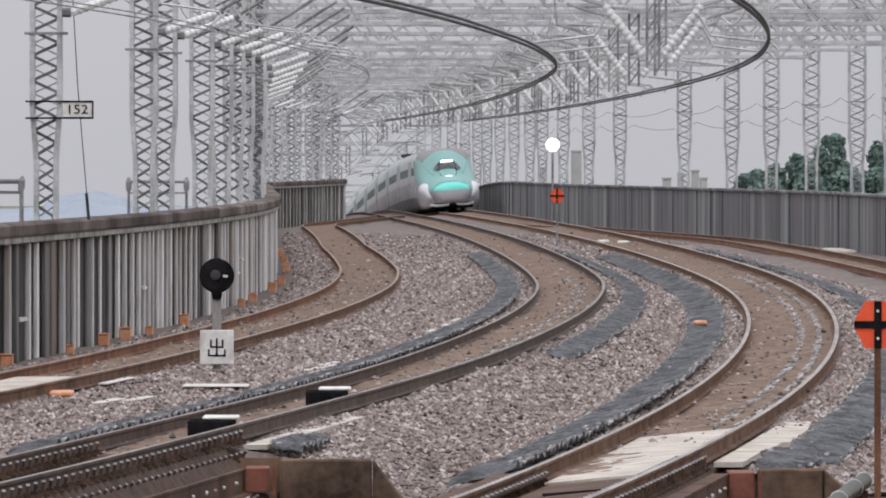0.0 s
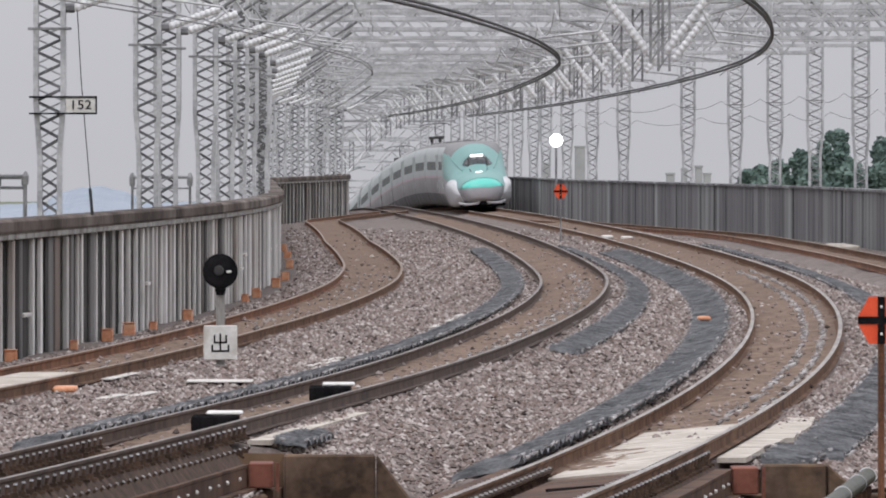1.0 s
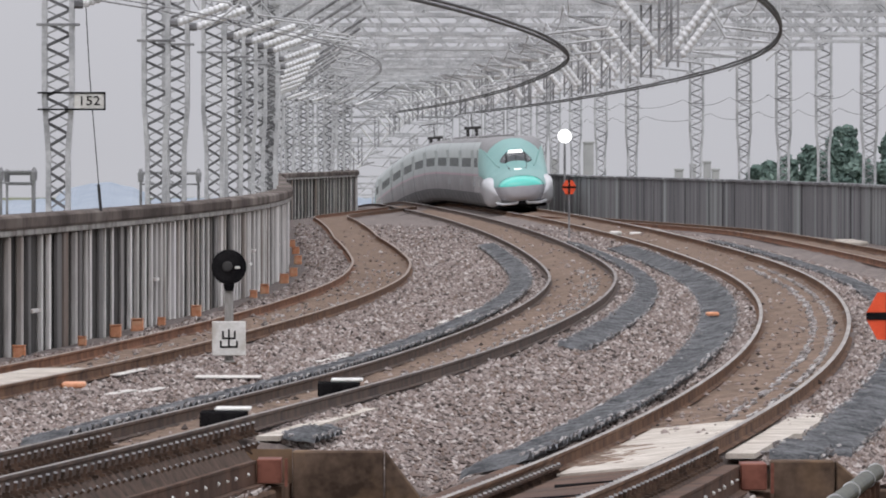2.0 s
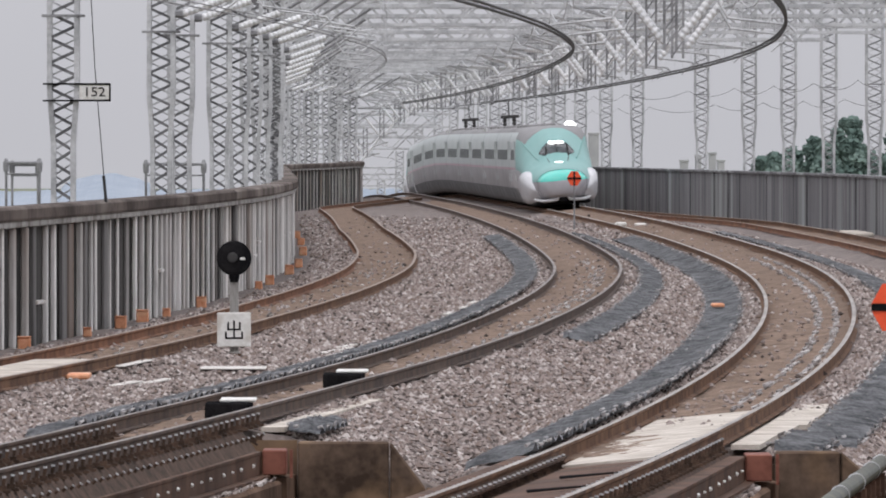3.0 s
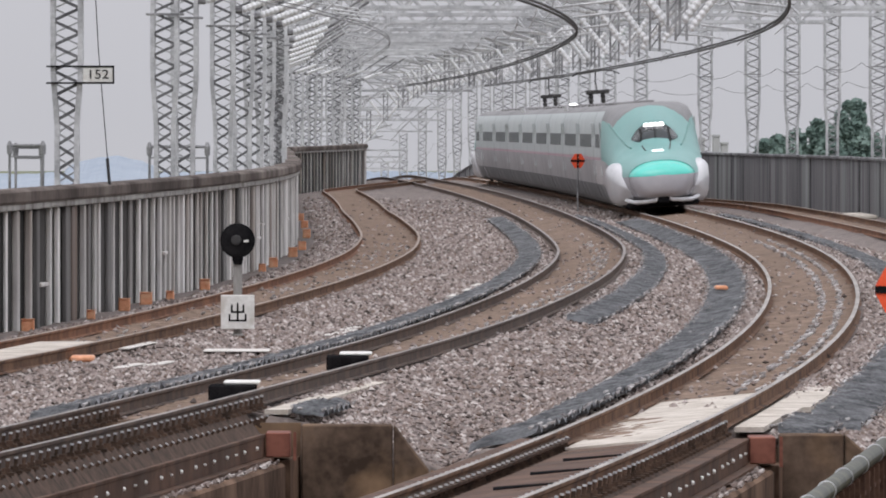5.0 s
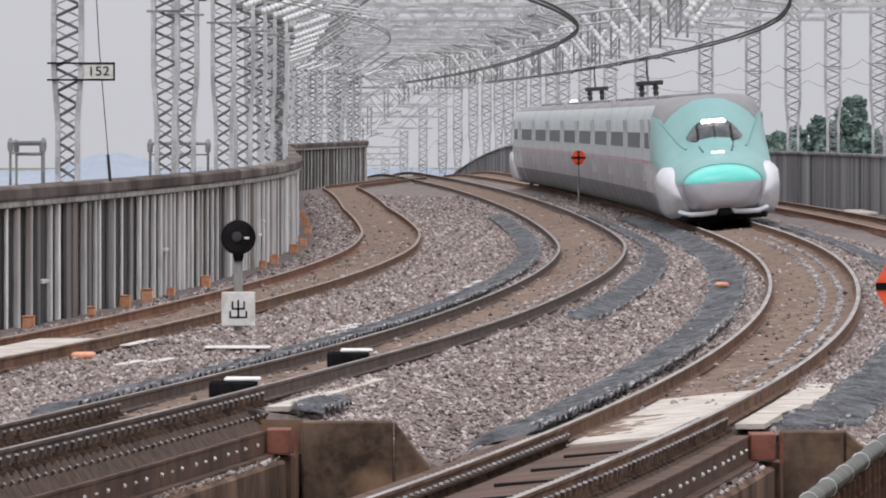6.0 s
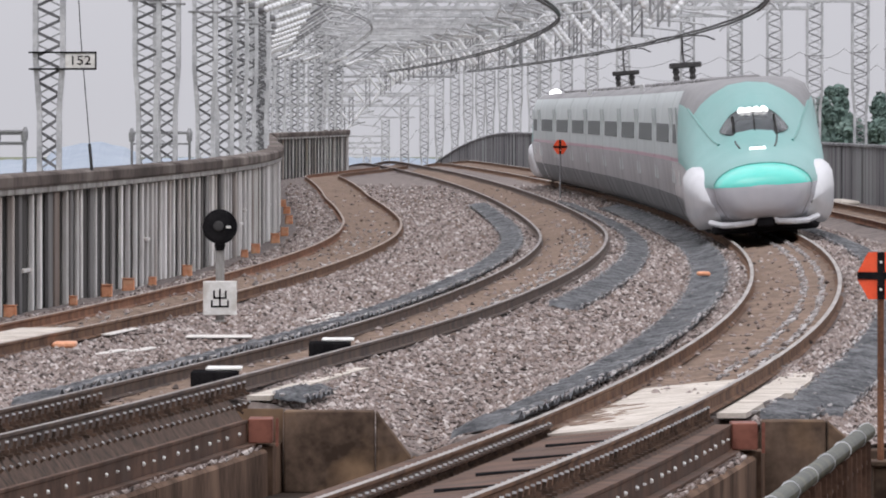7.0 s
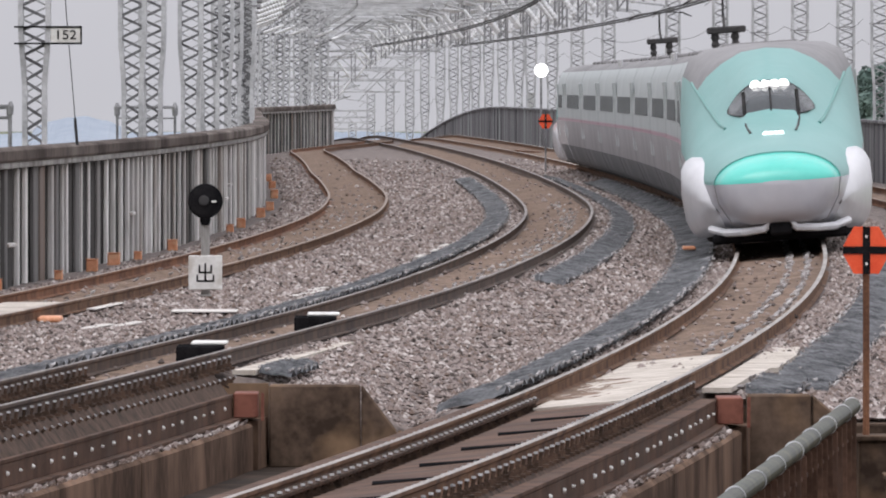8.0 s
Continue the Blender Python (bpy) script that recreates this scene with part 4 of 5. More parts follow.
pier_mesh.materials.append(WALL_DARK)
y = 330.0
while y < 900:
    o = new("pier", pier_mesh)
    o.parent = right_wall
    o.matrix_basis = Matrix.LocRotScale((wall_right_x(y) + 0.01, y, fall(y)), Euler((0, 0, radians(turned(wall_right_x, y)))), (rng.uniform(0.2, 0.7), 1, 1))
    y += rng.uniform(5, 9)


# ---- the bridge: girders, concrete beams, abutments ----


def girder(label, centre, cant, y1, reach, top):
    g = empty("bridge_girder", pose(0, 0, 0), label, "girder", "bridge girders")
    for s in (-1, 1):
        off = reach * s
        bm = bmesh.new()
        prof = [(px, pz + top + 0.262) for px, pz in ((-0.02, -0.5), (0.02, -0.5), (0.02, -0.3), (0.03, -0.29), (0.03, -0.262), (-0.45, -0.262), (-0.45, -0.29), (-0.02, -0.3))]
        sweep(bm, [(px * s, pz) for px, pz in prof], lambda y: (centre(y) + off, 0, 0), steps(20, y1, 2.0, 0))
        part("side_plate", bm, STEEL_BROWN, g)
        bm = bmesh.new()
        sweep(bm, [(-0.02 * s, top - 0.27), (0.12 * s, top - 0.27), (0.12 * s, top - 0.242), (-0.02 * s, top - 0.242)], lambda y: (centre(y) + off, 0, 0), steps(20, y1, 2.0, 0))
        part("bottom_flange", bm, STEEL_BROWN, g)
        bm = bmesh.new()
        zr = max(top + 0.004, -0.18 + (cant if s > 0 else 0.0))
        sweep(bm, [(0.6 * s, top - 0.01), (min(0.9 + (zr - top), reach - 0.02) * s, top - 0.01), (0.9 * s, zr), (0.6 * s, zr)], lambda y: (centre(y), 0, 0), steps(20, y1, 2.0, 0))
        part("rail_bearer", bm, FAST, g)
        if s < 0 and centre is main_x:
            continue
        bm = bmesh.new()
        box(bm, -0.03, 0.22, -1.0, 0.0, top - 0.24, top + 0.012, 0.01)
        o = part("end_bracket", bm, STEEL_RED, g, "red oxide painted end bracket")
        o.matrix_basis = pose(centre(y1 + 0.9) + off, y1 + 0.9, 0) @ Matrix.Diagonal((s, 1, 1, 1))
        bm = bmesh.new()
        box(bm, 0.055, 0.085, -1.06, -1.0, top - 0.27, top + 0.02)
        o = part("stiffener", bm, STEEL_RED, g)
        o.matrix_basis = pose(centre(y1 + 0.9) + off + (0.2 if s > 0 else -0.34), y1 + 0.9, 0)
    # deck plate under the rails
    bm = bmesh.new()
    sweep(bm, [(-0.6, -0.3), (0.6, -0.3), (0.6, -0.24), (-0.6, -0.24)], lambda y: (centre(y), cant / 2, cant / 1.5), steps(20, y1, 2.0, 0))
    part("floor_plate", bm, STEEL_BROWN, g)
    # rivet heads in pairs along the near side plate
    bm = bmesh.new()
    lathe(bm, [(0.022, 0.0), (0.021, 0.014), (0.012, 0.028)], "x", 8)
    me = bpy.data.meshes.new("bolt")
    bm.to_mesh(me)
    bm.free()
    me.materials.append(BOLT)
    y, k = 84.0, 0
    while y < y1 - 0.5:
        o = new("bolt", me)
        o.parent = g
        r = 0.62 if k % 3 == 1 else 1.0
        o.matrix_basis = Matrix.LocRotScale((centre(y) + reach + 0.02, y, top - 0.125), None, (1, r, r))
        y += (1.05, 1.05, 1.55)[k % 3]
        k += 1
    return g


girder_second = girder("brown steel bridge girder with pale bolts under the second track", second_x, CANT_SECOND, 132.6, 1.08, -0.27)
girder_main = girder("brown painted steel bridge girder with pale bolts under the through track", main_x, CANT, 122.4, 1.06, -0.07)
girder_siding = girder("brown painted steel bridge girder under the siding", siding_x, CANT_SIDING, 131.5, 1.0, -0.262)


# rail fasteners: a base plate, two clips and a bright bolt head, on both sides of each rail
def fastener_mesh():
    bm = bmesh.new()
    box(bm, -0.045, 0.06, -0.07, 0.07, -0.025, 0.0)
    box(bm, -0.03, 0.03, -0.035, 0.035, 0.0, 0.03)
    bar(bm, (0.005, 0, 0.03), (0.012, 0, 0.085), 0.016, 6)
    bar(bm, (0.012, 0, 0.085), (0.012, 0, 0.1), 0.017, 6, mi=1)
    me = bpy.data.meshes.new("fastener")
    bm.to_mesh(me)
    bm.free()
    me.materials.append(FAST)
    me.materials.append(GALV)
    return me


clip = fastener_mesh()


def fasteners(t, centre, cant, y0, y1, step):
    y = y0
    while y < y1:
        for rail_off, z in ((-0.752, 0.0), (0.752, cant)):
            for s in (-1, 1):
                if s > 0 and rail_off > 0 and t is second_track:
                    o = new("fastener", clip)
                    o.parent = t
                    o.matrix_basis = Matrix.LocRotScale((centre(y) + rail_off + 0.19, y, (z - 0.26) * 0.6 - 0.1), Euler((0, 0.6, 0)), (1, 1, 0.9))
                o = new("fastener", clip)
                o.parent = t
                o.matrix_basis = Matrix.LocRotScale((centre(y) + rail_off + s * 0.12, y, z - 0.155), Euler((0, 0, 0 if s > 0 else math.pi)), (1.15, 1.15, 1.15))
        y += step


fasteners(second_track, second_x, CANT_SECOND, 88, 135, 0.66)
fasteners(main_track, main_x, CANT, 86, 122, 0.62)


# cover plates between the through track's rails; black slivers stand for the slits' shade
def cover_plates():
    e = empty("bridge_walkway", pose(0, 0, 0), "brown steel cover plates with black slit marks between the rails", "walkway")
    y = 60.0
    while y < 120.5:
        y1 = min(y + 4.6, 121.0)
        bm = bmesh.new()
        sweep(bm, [(-0.56, -0.2), (0.56, -0.2), (0.56, -0.17), (-0.56, -0.17)], lambda v: (main_x(v), CANT / 2, CANT / 1.5), [y, (y + y1) / 2, y1 - 0.03])
        part("cover_plate", bm, STEEL_BROWN, e)
        for a, b, d in ((-0.3, 0.42, 0.8),):
            bm = bmesh.new()
            v = y + d
            if v < 120:
                xc = main_x(v)
                zc = CANT / 2 - 0.166
                vs = [bm.verts.new((xc + a, v, zc + a * 0.1)), bm.verts.new((xc + b, v + 0.03, zc + b * 0.1)), bm.verts.new((xc + b, v + 0.1, zc + b * 0.1)), bm.verts.new((xc + a, v + 0.75, zc + a * 0.1))]
                f = bm.faces.new(vs)
                r = bmesh.ops.extrude_face_region(bm, geom=[f])
                for q in r["geom"]:
                    if isinstance(q, bmesh.types.BMVert):
                        q.co.z += 0.006
                part("slit_shade", bm, BLACK, e)
        y = y1


cover_plates()


def concrete_beam(centre, label, end, top):
    b = empty("concrete_beam", pose(0, 0, 0), label, "concrete beam", "bridge bearers")
    ends = [40.0, 62.0, 84.0, end - 26.6, end - 13.0, end]
    for a, c in zip(ends, ends[1:]):
        bm = bmesh.new()
        sweep(bm, [(-1.32, -1.06), (1.32, -1.06), (1.32, top - 0.03), (1.29, top), (-1.29, top), (-1.32, top - 0.03)], lambda v: (centre(v), 0, 0), [a + 0.03, (a + c) / 2, c - 0.03])
        part("beam_segment", bm, BEAM_CONC, b)
    bm = bmesh.new()
    sweep(bm, [(-1.36, -1.06), (1.36, -1.06), (1.36, top + 0.03), (-1.36, top + 0.03)], lambda v: (centre(v), 0, 0), [end + 0.1, end + 1.4])
    part("pier_block", bm, BEAM_CONC, b)


concrete_beam(second_x, "long stained concrete bearer beneath the second track's girder", 132.5, -0.57)
concrete_beam(main_x, "long stained concrete bearer beneath the through track's girder", 122.6, -0.37)


# rubble lying on the ledges
def ledge_rubble(centre, seed, top, end):
    r = random.Random(seed)
    bm = bmesh.new()
    y = 86.0
    while y < end:
        x = centre(y) + r.uniform(1.12, 1.28)
        a = r.uniform(0.01, 0.032)
        bar(bm, (x - a, y, top), (x + a * 0.6, y + r.uniform(-0.06, 0.06), top + 0.01 + a * r.uniform(0.3, 1.2)), a, 5, a * r.uniform(0.4, 0.9))
        y += r.uniform(0.02, 0.12)
    tagged(link("ledge_rubble", bm, STONES), "grey stone rubble lying on the concrete ledge", "rubble", kind="stuff")


ledge_rubble(second_x, 4, -0.57, 132)
ledge_rubble(main_x, 8, -0.37, 122)


def abutment(name, x0, x1, x2, x3, z1, z2, y, label):
    """An end wall that holds back the ballast: level from x0 to x1, sloping to x2, low to x3."""
    e = empty(name, pose(0, y, 0), label, "abutment", "bridge abutments")
    for xa, xb, za, zb in ((x0, x1, z1, z1), (x1 + 0.012, x2, z1, z2), (x2 + 0.004, x3, z2, z2)):
        if xb - xa < 0.05:
            continue
        bm = bmesh.new()
        v = [bm.verts.new(p) for p in ((xa, 0, -1.06), (xb, 0, -1.06), (xb, 0, zb), (xa, 0, za))]
        f = bm.faces.new(v)
        g = bmesh.ops.extrude_face_region(bm, geom=[f])
        for q in g["geom"]:
            if isinstance(q, bmesh.types.BMVert):
                q.co.y += 0.45
        bmesh.ops.recalc_face_normals(bm, faces=bm.faces[:])
        bmesh.ops.bevel(bm, geom=bm.edges[:], offset=0.018, segments=1, affect="EDGES")
        part("wall_block", bm, ABUT, e)
    return e


ya = BRIDGE_END
b0, c0, a0, d0 = second_x(ya), main_x(ya), siding_x(ya), loop_x(ya)
abutment("abutment", b0 + 1.37, -0.74, -0.36, -0.3, -0.2, -0.68, ya - 0.35, "brown stained concrete abutment holding back the ballast between tracks")
yc = ya - SKEW
cc = main_x(yc)
abutment("abutment", cc + 1.3, cc + 1.92, cc + 2.25, loop_x(yc) + 3.0, -0.06, -0.34, yc - 0.35, "dark stained concrete abutment beside the through track")
abutment("abutment", a0 + 1.37, b0 - 1.5, b0 - 1.4, b0 - 1.37, -0.3, -0.45, ya, "concrete abutment between siding and second track")
abutment("abutment", wall_left_x(ya), a0 - 1.4, a0 - 1.38, a0 - 1.37, -0.3, -0.45, ya, "concrete abutment beside the siding")
for cx, yq, zq in ((a0, ya, -0.19), (b0, ya, -0.19), (cc, yc, -0.19)):
    bm = bmesh.new()
    box(bm, cx - 1.36, cx + 1.36, yq + 0.02, yq + 0.13, -1.06, zq)
    tagged(link("abutment", bm, ABUT), "concrete ledge carrying the girder's end", "abutment", "bridge abutments")


# ---- pale slabs, nets and other things on the track bed ----
def slab(name, centre, o0, o1, y0, y1, z, material, label, lean=0.0, category="slab", thick=0.05):
    bm = bmesh.new()
    sweep(bm, [(o0, z - thick), (o1, z - thick), (o1, z), (o0, z)], lambda v: (centre(v), 0, lean), [y0, (2 * y0 + y1) / 3, (y0 + 2 * y1) / 3, y1])
    return tagged(link(name, bm, material), label, category)


for k in range(4):
    slab("concrete_slab", main_x, -0.62, 0.62, 121.4 + 5.1 * k, 126.45 + 5.1 * k, -0.08, SLAB, "pale weathered concrete slab between the through track's rails", CANT / 1.5)
for k, (a, b) in enumerate(((0.88, 1.16), (0.88, 1.22), (0.88, 1.3), (0.9, 1.3), (0.9, 1.24))):
    slab("edge_slab", main_x, a, b, 124.0 + 4.4 * k, 128.3 + 4.4 * k, 0.0, SLAB, "pale concrete edge slab beside the through track", thick=0.05)
for k in range(3):
    slab("edge_slab", second_x, 0.96, 1.2, 134.3 + 5 * k, 139.2 + 5 * k, -0.06, SLAB, "pale concrete edge slab beside the second track")
for k in range(3):
    slab("walkway_slab", second_x, 0.12, 0.55, 121 + 4.6 * k, 125.5 + 4.6 * k, -0.1, SLAB, "pale narrow concrete slab between the second track's rails", CANT_SECOND / 1.5)
slab("concrete_slab", siding_x, -0.6, 0.6, 160, 178, -0.08, SLAB, "pale weathered slab between the siding's rails")


def marker_block(y):
    e = empty("track_box", pose(second_x(y), y, -0.02), "black trackside box with a white lid between the rails", "track box", "track boxes")
    bm = bmesh.new()
    box(bm, -0.3, 0.22, -0.6, 0.4, -0.12, 0.06, 0.015)
    part("case", bm, BLACK, e)
    bm = bmesh.new()
    box(bm, -0.14, 0.26, -0.4, 0.6, 0.065, 0.1, 0.012)
    part("lid", bm, WHITE_PAINT, e)


marker_block(142.5)
marker_block(160.5)


bm = bmesh.new()
box(bm, -0.19, 0.19, -0.2, 0.2, 0, 0.035, 0.008)
o = link("iron_plate", bm, FAST)
o.matrix_basis = pose(second_x(148.5) + 0.12, 148.5, -0.095, 0, -4.5, 0)
tagged(o, "dark iron plate lying between the second track's rails", "plate")


def net_strip(centre, o0, o1, z0, z1, y0, y1, seed, step=0.42):
    """A ribbed ballast net with stones along its edges."""
    r = random.Random(seed)
    e = empty("ballast_net", pose(0, 0, 0), "dark grey ribbed net laid over the ballast shoulder", "ballast net", "ballast nets")
    ys = []
    y = y0
    while y < y1:
        ys.append(y)
        y += step + max(0, y - 180) * 0.006
    bm = bmesh.new()
    n = 7
    rows = []
    for i, y in enumerate(ys):
        row = []
        for k in range(n):
            u = k / (n - 1)
            x = centre(y) + o0 + (o1 - o0) * u + 0.03 * noise.noise((y * 0.7, u * 3, seed))
            z = max(ballast_z(y, x) + 0.03, z0 + (z1 - z0) * u) + (0.085 if i % 2 else 0.0) + 0.04 * noise.noise((y * 0.8, u * 4, seed + 5))
            row.append(bm.verts.new((x, y, z)))
        rows.append(row)
    for a, b in zip(rows, rows[1:]):
        for k in range(n - 1):
            bm.faces.new((a[k], a[k + 1], b[k + 1], b[k]))
    bmesh.ops.solidify(bm, geom=bm.faces[:], thickness=0.02)
    part("net", bm, MAT_NET, e)
    bm = bmesh.new()
    for i, y in enumerate(ys):
        for u, chance in ((0.0, 0.8), (1.0, 0.9), (r.random(), 0.1)):
            if r.random() < chance:
                x = centre(y) + o0 + (o1 - o0) * u + r.uniform(-0.06, 0.06)
                a = r.uniform(0.008, 0.022)
                z = max(ballast_z(y, x) + 0.03, z0 + (z1 - z0) * u) + 0.06
                bar(bm, (x - a, y, z), (x + a, y + r.uniform(-0.2, 0.2), z + r.uniform(0, 0.03)), a, 5, a * 0.6)
    o = part("edge_rubble", bm, PALE_STONE, e, "pale stones along the net's edge")
    tagged(o, kind="stuff")


net_strip(main_x, -1.88, -1.2, -0.34, -0.14, 127, 420, 2)
net_strip(main_x, 1.4, 1.95, -0.1, -0.15, 128, 420, 3)
net_strip(second_x, -1.68, -1.16, -0.2, -0.12, 136, 420, 4)
net_strip(second_x, 1.2, 1.66, -0.06, -0.14, 196, 420, 6)
net_strip(second_x, 1.22, 1.55, -0.1, -0.14, 134.5, 139, 7, 0.3)
net_strip(main_x, 1.28, 1.75, -0.06, -0.1, 124.3, 129, 9, 0.3)


def row_of_stones(centre, o0, o1, y0, y1, n, seed, label):
    r = random.Random(seed)
    bm = bmesh.new()
    for _ in range(n):
        y = r.uniform(y0, y1)
        x = centre(y) + r.uniform(o0, o1)
        a = r.uniform(0.01, 0.028)
        z = ballast_z(y, x) + 0.02
        bar(bm, (x - a, y, z), (x + a, y + r.uniform(-0.1, 0.1), z + a), a, 5, a * 0.6)
    tagged(link("spilled_stones", bm, PALE_STONE), label, "stones", kind="stuff")


row_of_stones(main_x, 0.1, 0.22, 142, 330, 380, 11, "pale stones spilled in lines between the rails")
row_of_stones(main_x, 0.42, 0.5, 142, 330, 380, 12, "pale stones spilled in lines between the rails")
row_of_stones(second_x, 0.0, 0.4, 165, 330, 260, 13, "pale stones spilled between the second track's rails")
row_of_stones(siding_x, -0.4, 0.5, 170, 330, 160, 14, "stones spilled between the siding's rails")


def stray_plank(x, y, length, wide, turn, label="pale weathered board lying on the ballast"):
    bm = bmesh.new()
    box(bm, -wide / 2, wide / 2, -length / 2, length / 2, 0, 0.02, 0.006)
    o = link("loose_board", bm, PALE_BOARD)
    o.matrix_basis = pose(x, y, lumpy(x, y, 0) + 0.03, 0, 0, turn)
    tagged(o, label, "board", "loose boards")


for x, y, ln, wd, tn in ((-4.45, 176, 5, 0.14, -3), (-4.3, 165, 3.2, 0.16, -4), (-3.95, 167.5, 3.2, 0.16, -4), (-3.1, 176, 1.6, 0.9, 0),
                         (-1.85, 194, 5.5, 0.14, -4), (-1.75, 198, 3, 0.12, -4), (0.1, 246, 5, 0.12, -2), (0.25, 252, 4, 0.12, -2), (-0.2, 236, 3, 0.12, -2)):
    stray_plank(x, y, ln, wd, tn)
bm = bmesh.new()
box(bm, -0.15, 0.15, -0.6, 0.6, 0, 0.07, 0.02)
o = link("track_marker", bm, ORANGE_BOX)
o.matrix_basis = pose(-4.93, 166.5, -0.14)
tagged(o, "small orange marker lying beside the siding", "marker")
bm = bmesh.new()
box(bm, -0.12, 0.12, -0.5, 0.5, 0, 0.07, 0.02)
o = link("track_marker", bm, ORANGE_BOX)
o.matrix_basis = pose(main_x(241) - 1.65, 241, -0.16)
tagged(o, "small orange marker lying on the ballast shoulder", "marker")


for off in (-0.3, 0.35):
    bm = bmesh.new()
    box(bm, -0.2, 0.2, -1.5, 1.5, 0, 0.12, 0.03)
    o = link("track_plate", bm, WHITE_PAINT)
    o.matrix_basis = pose(main_x(470) + off, 470 - off * 8, -0.12)
    tagged(o, "white plate fixed between the through track's rails", "track plate", "track plates")
# Plain slab added to make a pale patch at the wall's foot.
bm = bmesh.new()
box(bm, -0.35, 0.35, -6, 6, 0, 0.16, 0.05)
o = link("wall_foot_slab", bm, SLAB)
o.matrix_basis = pose(wall_right_x(448) - 1.0, 448, -0.32, 0, 0, turned(wall_right_x, 448))
tagged(o, "pale slab at the dark wall's foot", "trough")


def orange_box(y, size, off=0.3, z=-0.28):
    e = empty("reflector_box", pose(wall_left_x(y) + off, y, z), "small weathered orange box at the wall's foot", "box", "orange boxes")
    bm = bmesh.new()
    box(bm, -size / 2, size / 2, -0.12, 0.12, 0, size * 1.05, 0.02)
    part("case", bm, ORANGE_BOX, e)
    bm = bmesh.new()
    box(bm, -size / 2 - 0.01, size / 2 + 0.01, -0.14, 0.14, size * 1.055, size * 1.15, 0.01)
    part("lid", bm, ORANGE_BOX, e)


for y, s in ((197, 0.2), (211.5, 0.14), (220.5, 0.2), (227, 0.22), (235, 0.15), (248.5, 0.2), (280, 0.16), (288.5, 0.2), (310.5, 0.22), (329, 0.2), (365, 0.22), (398, 0.22), (430, 0.22)):
    orange_box(y, s, 0.32)


# ---- signals and signs ----
def dwarf_signal(x, y):
    e = empty("starting_signal_marker", pose(x, y, -0.35), "black round target over a white square character plate", "signal")
    bm = bmesh.new()
    lathe(bm, [(0.1, 0.0), (0.1, 0.2), (0.065, 0.22), (0.065, 1.3)], "z", 12)
    part("post", bm, CONCRETE, e)
    bm = bmesh.new()
    lathe(bm, [(0.11, -0.02), (0.11, 0.18), (0.09, 0.2)], "z", 12)
    part("post_foot", bm, STEEL_BROWN, e)
    bm = bmesh.new()
    lathe(bm, [(0.06, 0.05), (0.235, 0.04), (0.255, 0.0), (0.245, -0.03), (0.2, -0.045), (0.06, -0.06), (0.05, -0.1)], "y", 28, (0, -0.1, 1.58))
    part("target", bm, BLACK, e, smooth=False)
    bm = bmesh.new()
    lathe(bm, [(0.075, -0.16), (0.075, -0.2), (0.055, -0.205)], "y", 16, (-0.02, 0.0, 1.59))
    part("lens", bm, T_UNDER, e)
    bm = bmesh.new()
    box(bm, 0.09, 0.16, -0.165, -0.155, 1.555, 1.59, 0.004)
    part("reflector", bm, WHITE_PAINT, e)
    bm = bmesh.new()
    lathe(bm, [(0.06, 0), (0.08, 0.08), (0.07, 0.14)], "z", 12, (0, -0.05, 1.23))
    part("bracket", bm, BLACK, e)
    bm = bmesh.new()
    box(bm, -0.245, 0.245, -0.14, -0.115, 0.29, 0.79, 0.01)
    plate = part("plate", bm, WHITE_PAINT, e, "white square plate with a black character")
    # the character, stroke by stroke
    bm = bmesh.new()
    s, z0, yy = 0.025, 0.405, -0.147
    for xa, xb, za, zb in ((-0.5, 0.5, 0, 10.8), (-3.9, 3.9, 5.0, 6.0), (-3.9, -2.9, 6.0, 9.8), (2.9, 3.9, 6.0, 9.8),
                           (-5.2, 5.2, 0, 1.0), (-5.2, -4.2, 1.0, 4.2), (4.2, 5.2, 1.0, 4.2)):
        box(bm, xa * s, xb * s, yy, yy + 0.006, z0 + za * s, z0 + zb * s)
    part("character", bm, BLACK, plate)


dwarf_signal(-3.29, 187.5)


def cross_sign(x, y, z0, zc, size=0.27, steel=RAIL_RED):
    e = empty("cross_sign", pose(x, y, z0), "orange diamond sign with a black cross on a thin post", "sign", "orange cross signs")
    h = zc - z0
    bm = bmesh.new()
    lathe(bm, [(0.032, 0), (0.032, h + size * 0.9)], "z", 8)
    part("post", bm, steel, e)
    bm = bmesh.new()
    v = [bm.verts.new(p) for p in ((-size, -0.05, h), (-size, -0.05, h - 0.03), (-0.12, -0.05, h - size), (0.12, -0.05, h - size), (size, -0.05, h - 0.03), (size, -0.05, h + 0.03), (0.12, -0.05, h + size), (-0.12, -0.05, h + size), (-size, -0.05, h + 0.03))]
    f = bm.faces.new(v)
    g = bmesh.ops.extrude_face_region(bm, geom=[f])
    for q in g["geom"]:
        if isinstance(q, bmesh.types.BMVert):
            q.co.y += 0.02
    part("panel", bm, ORANGE, e)
    bm = bmesh.new()
    box(bm, -size, size, -0.062, -0.052, h - 0.035, h + 0.035)
    part("cross_bar", bm, BLACK, e)
    bm = bmesh.new()
    box(bm, -0.035, 0.035, -0.066, -0.056, h - size, h + size)
    part("cross_bar", bm, BLACK, e)
    for dz in (-0.13, 0.13):
        bm = bmesh.new()
        lathe(bm, [(0.014, -0.07), (0.014, -0.078)], "y", 8, (0, 0, h + dz))
        part("bolt", bm, BOLT, e)


cross_sign(4.14, 122.7, -0.42, 1.34, 0.225)
cross_sign(4.16, 470, -0.25, 1.62, 0.26, GALV_DARK)


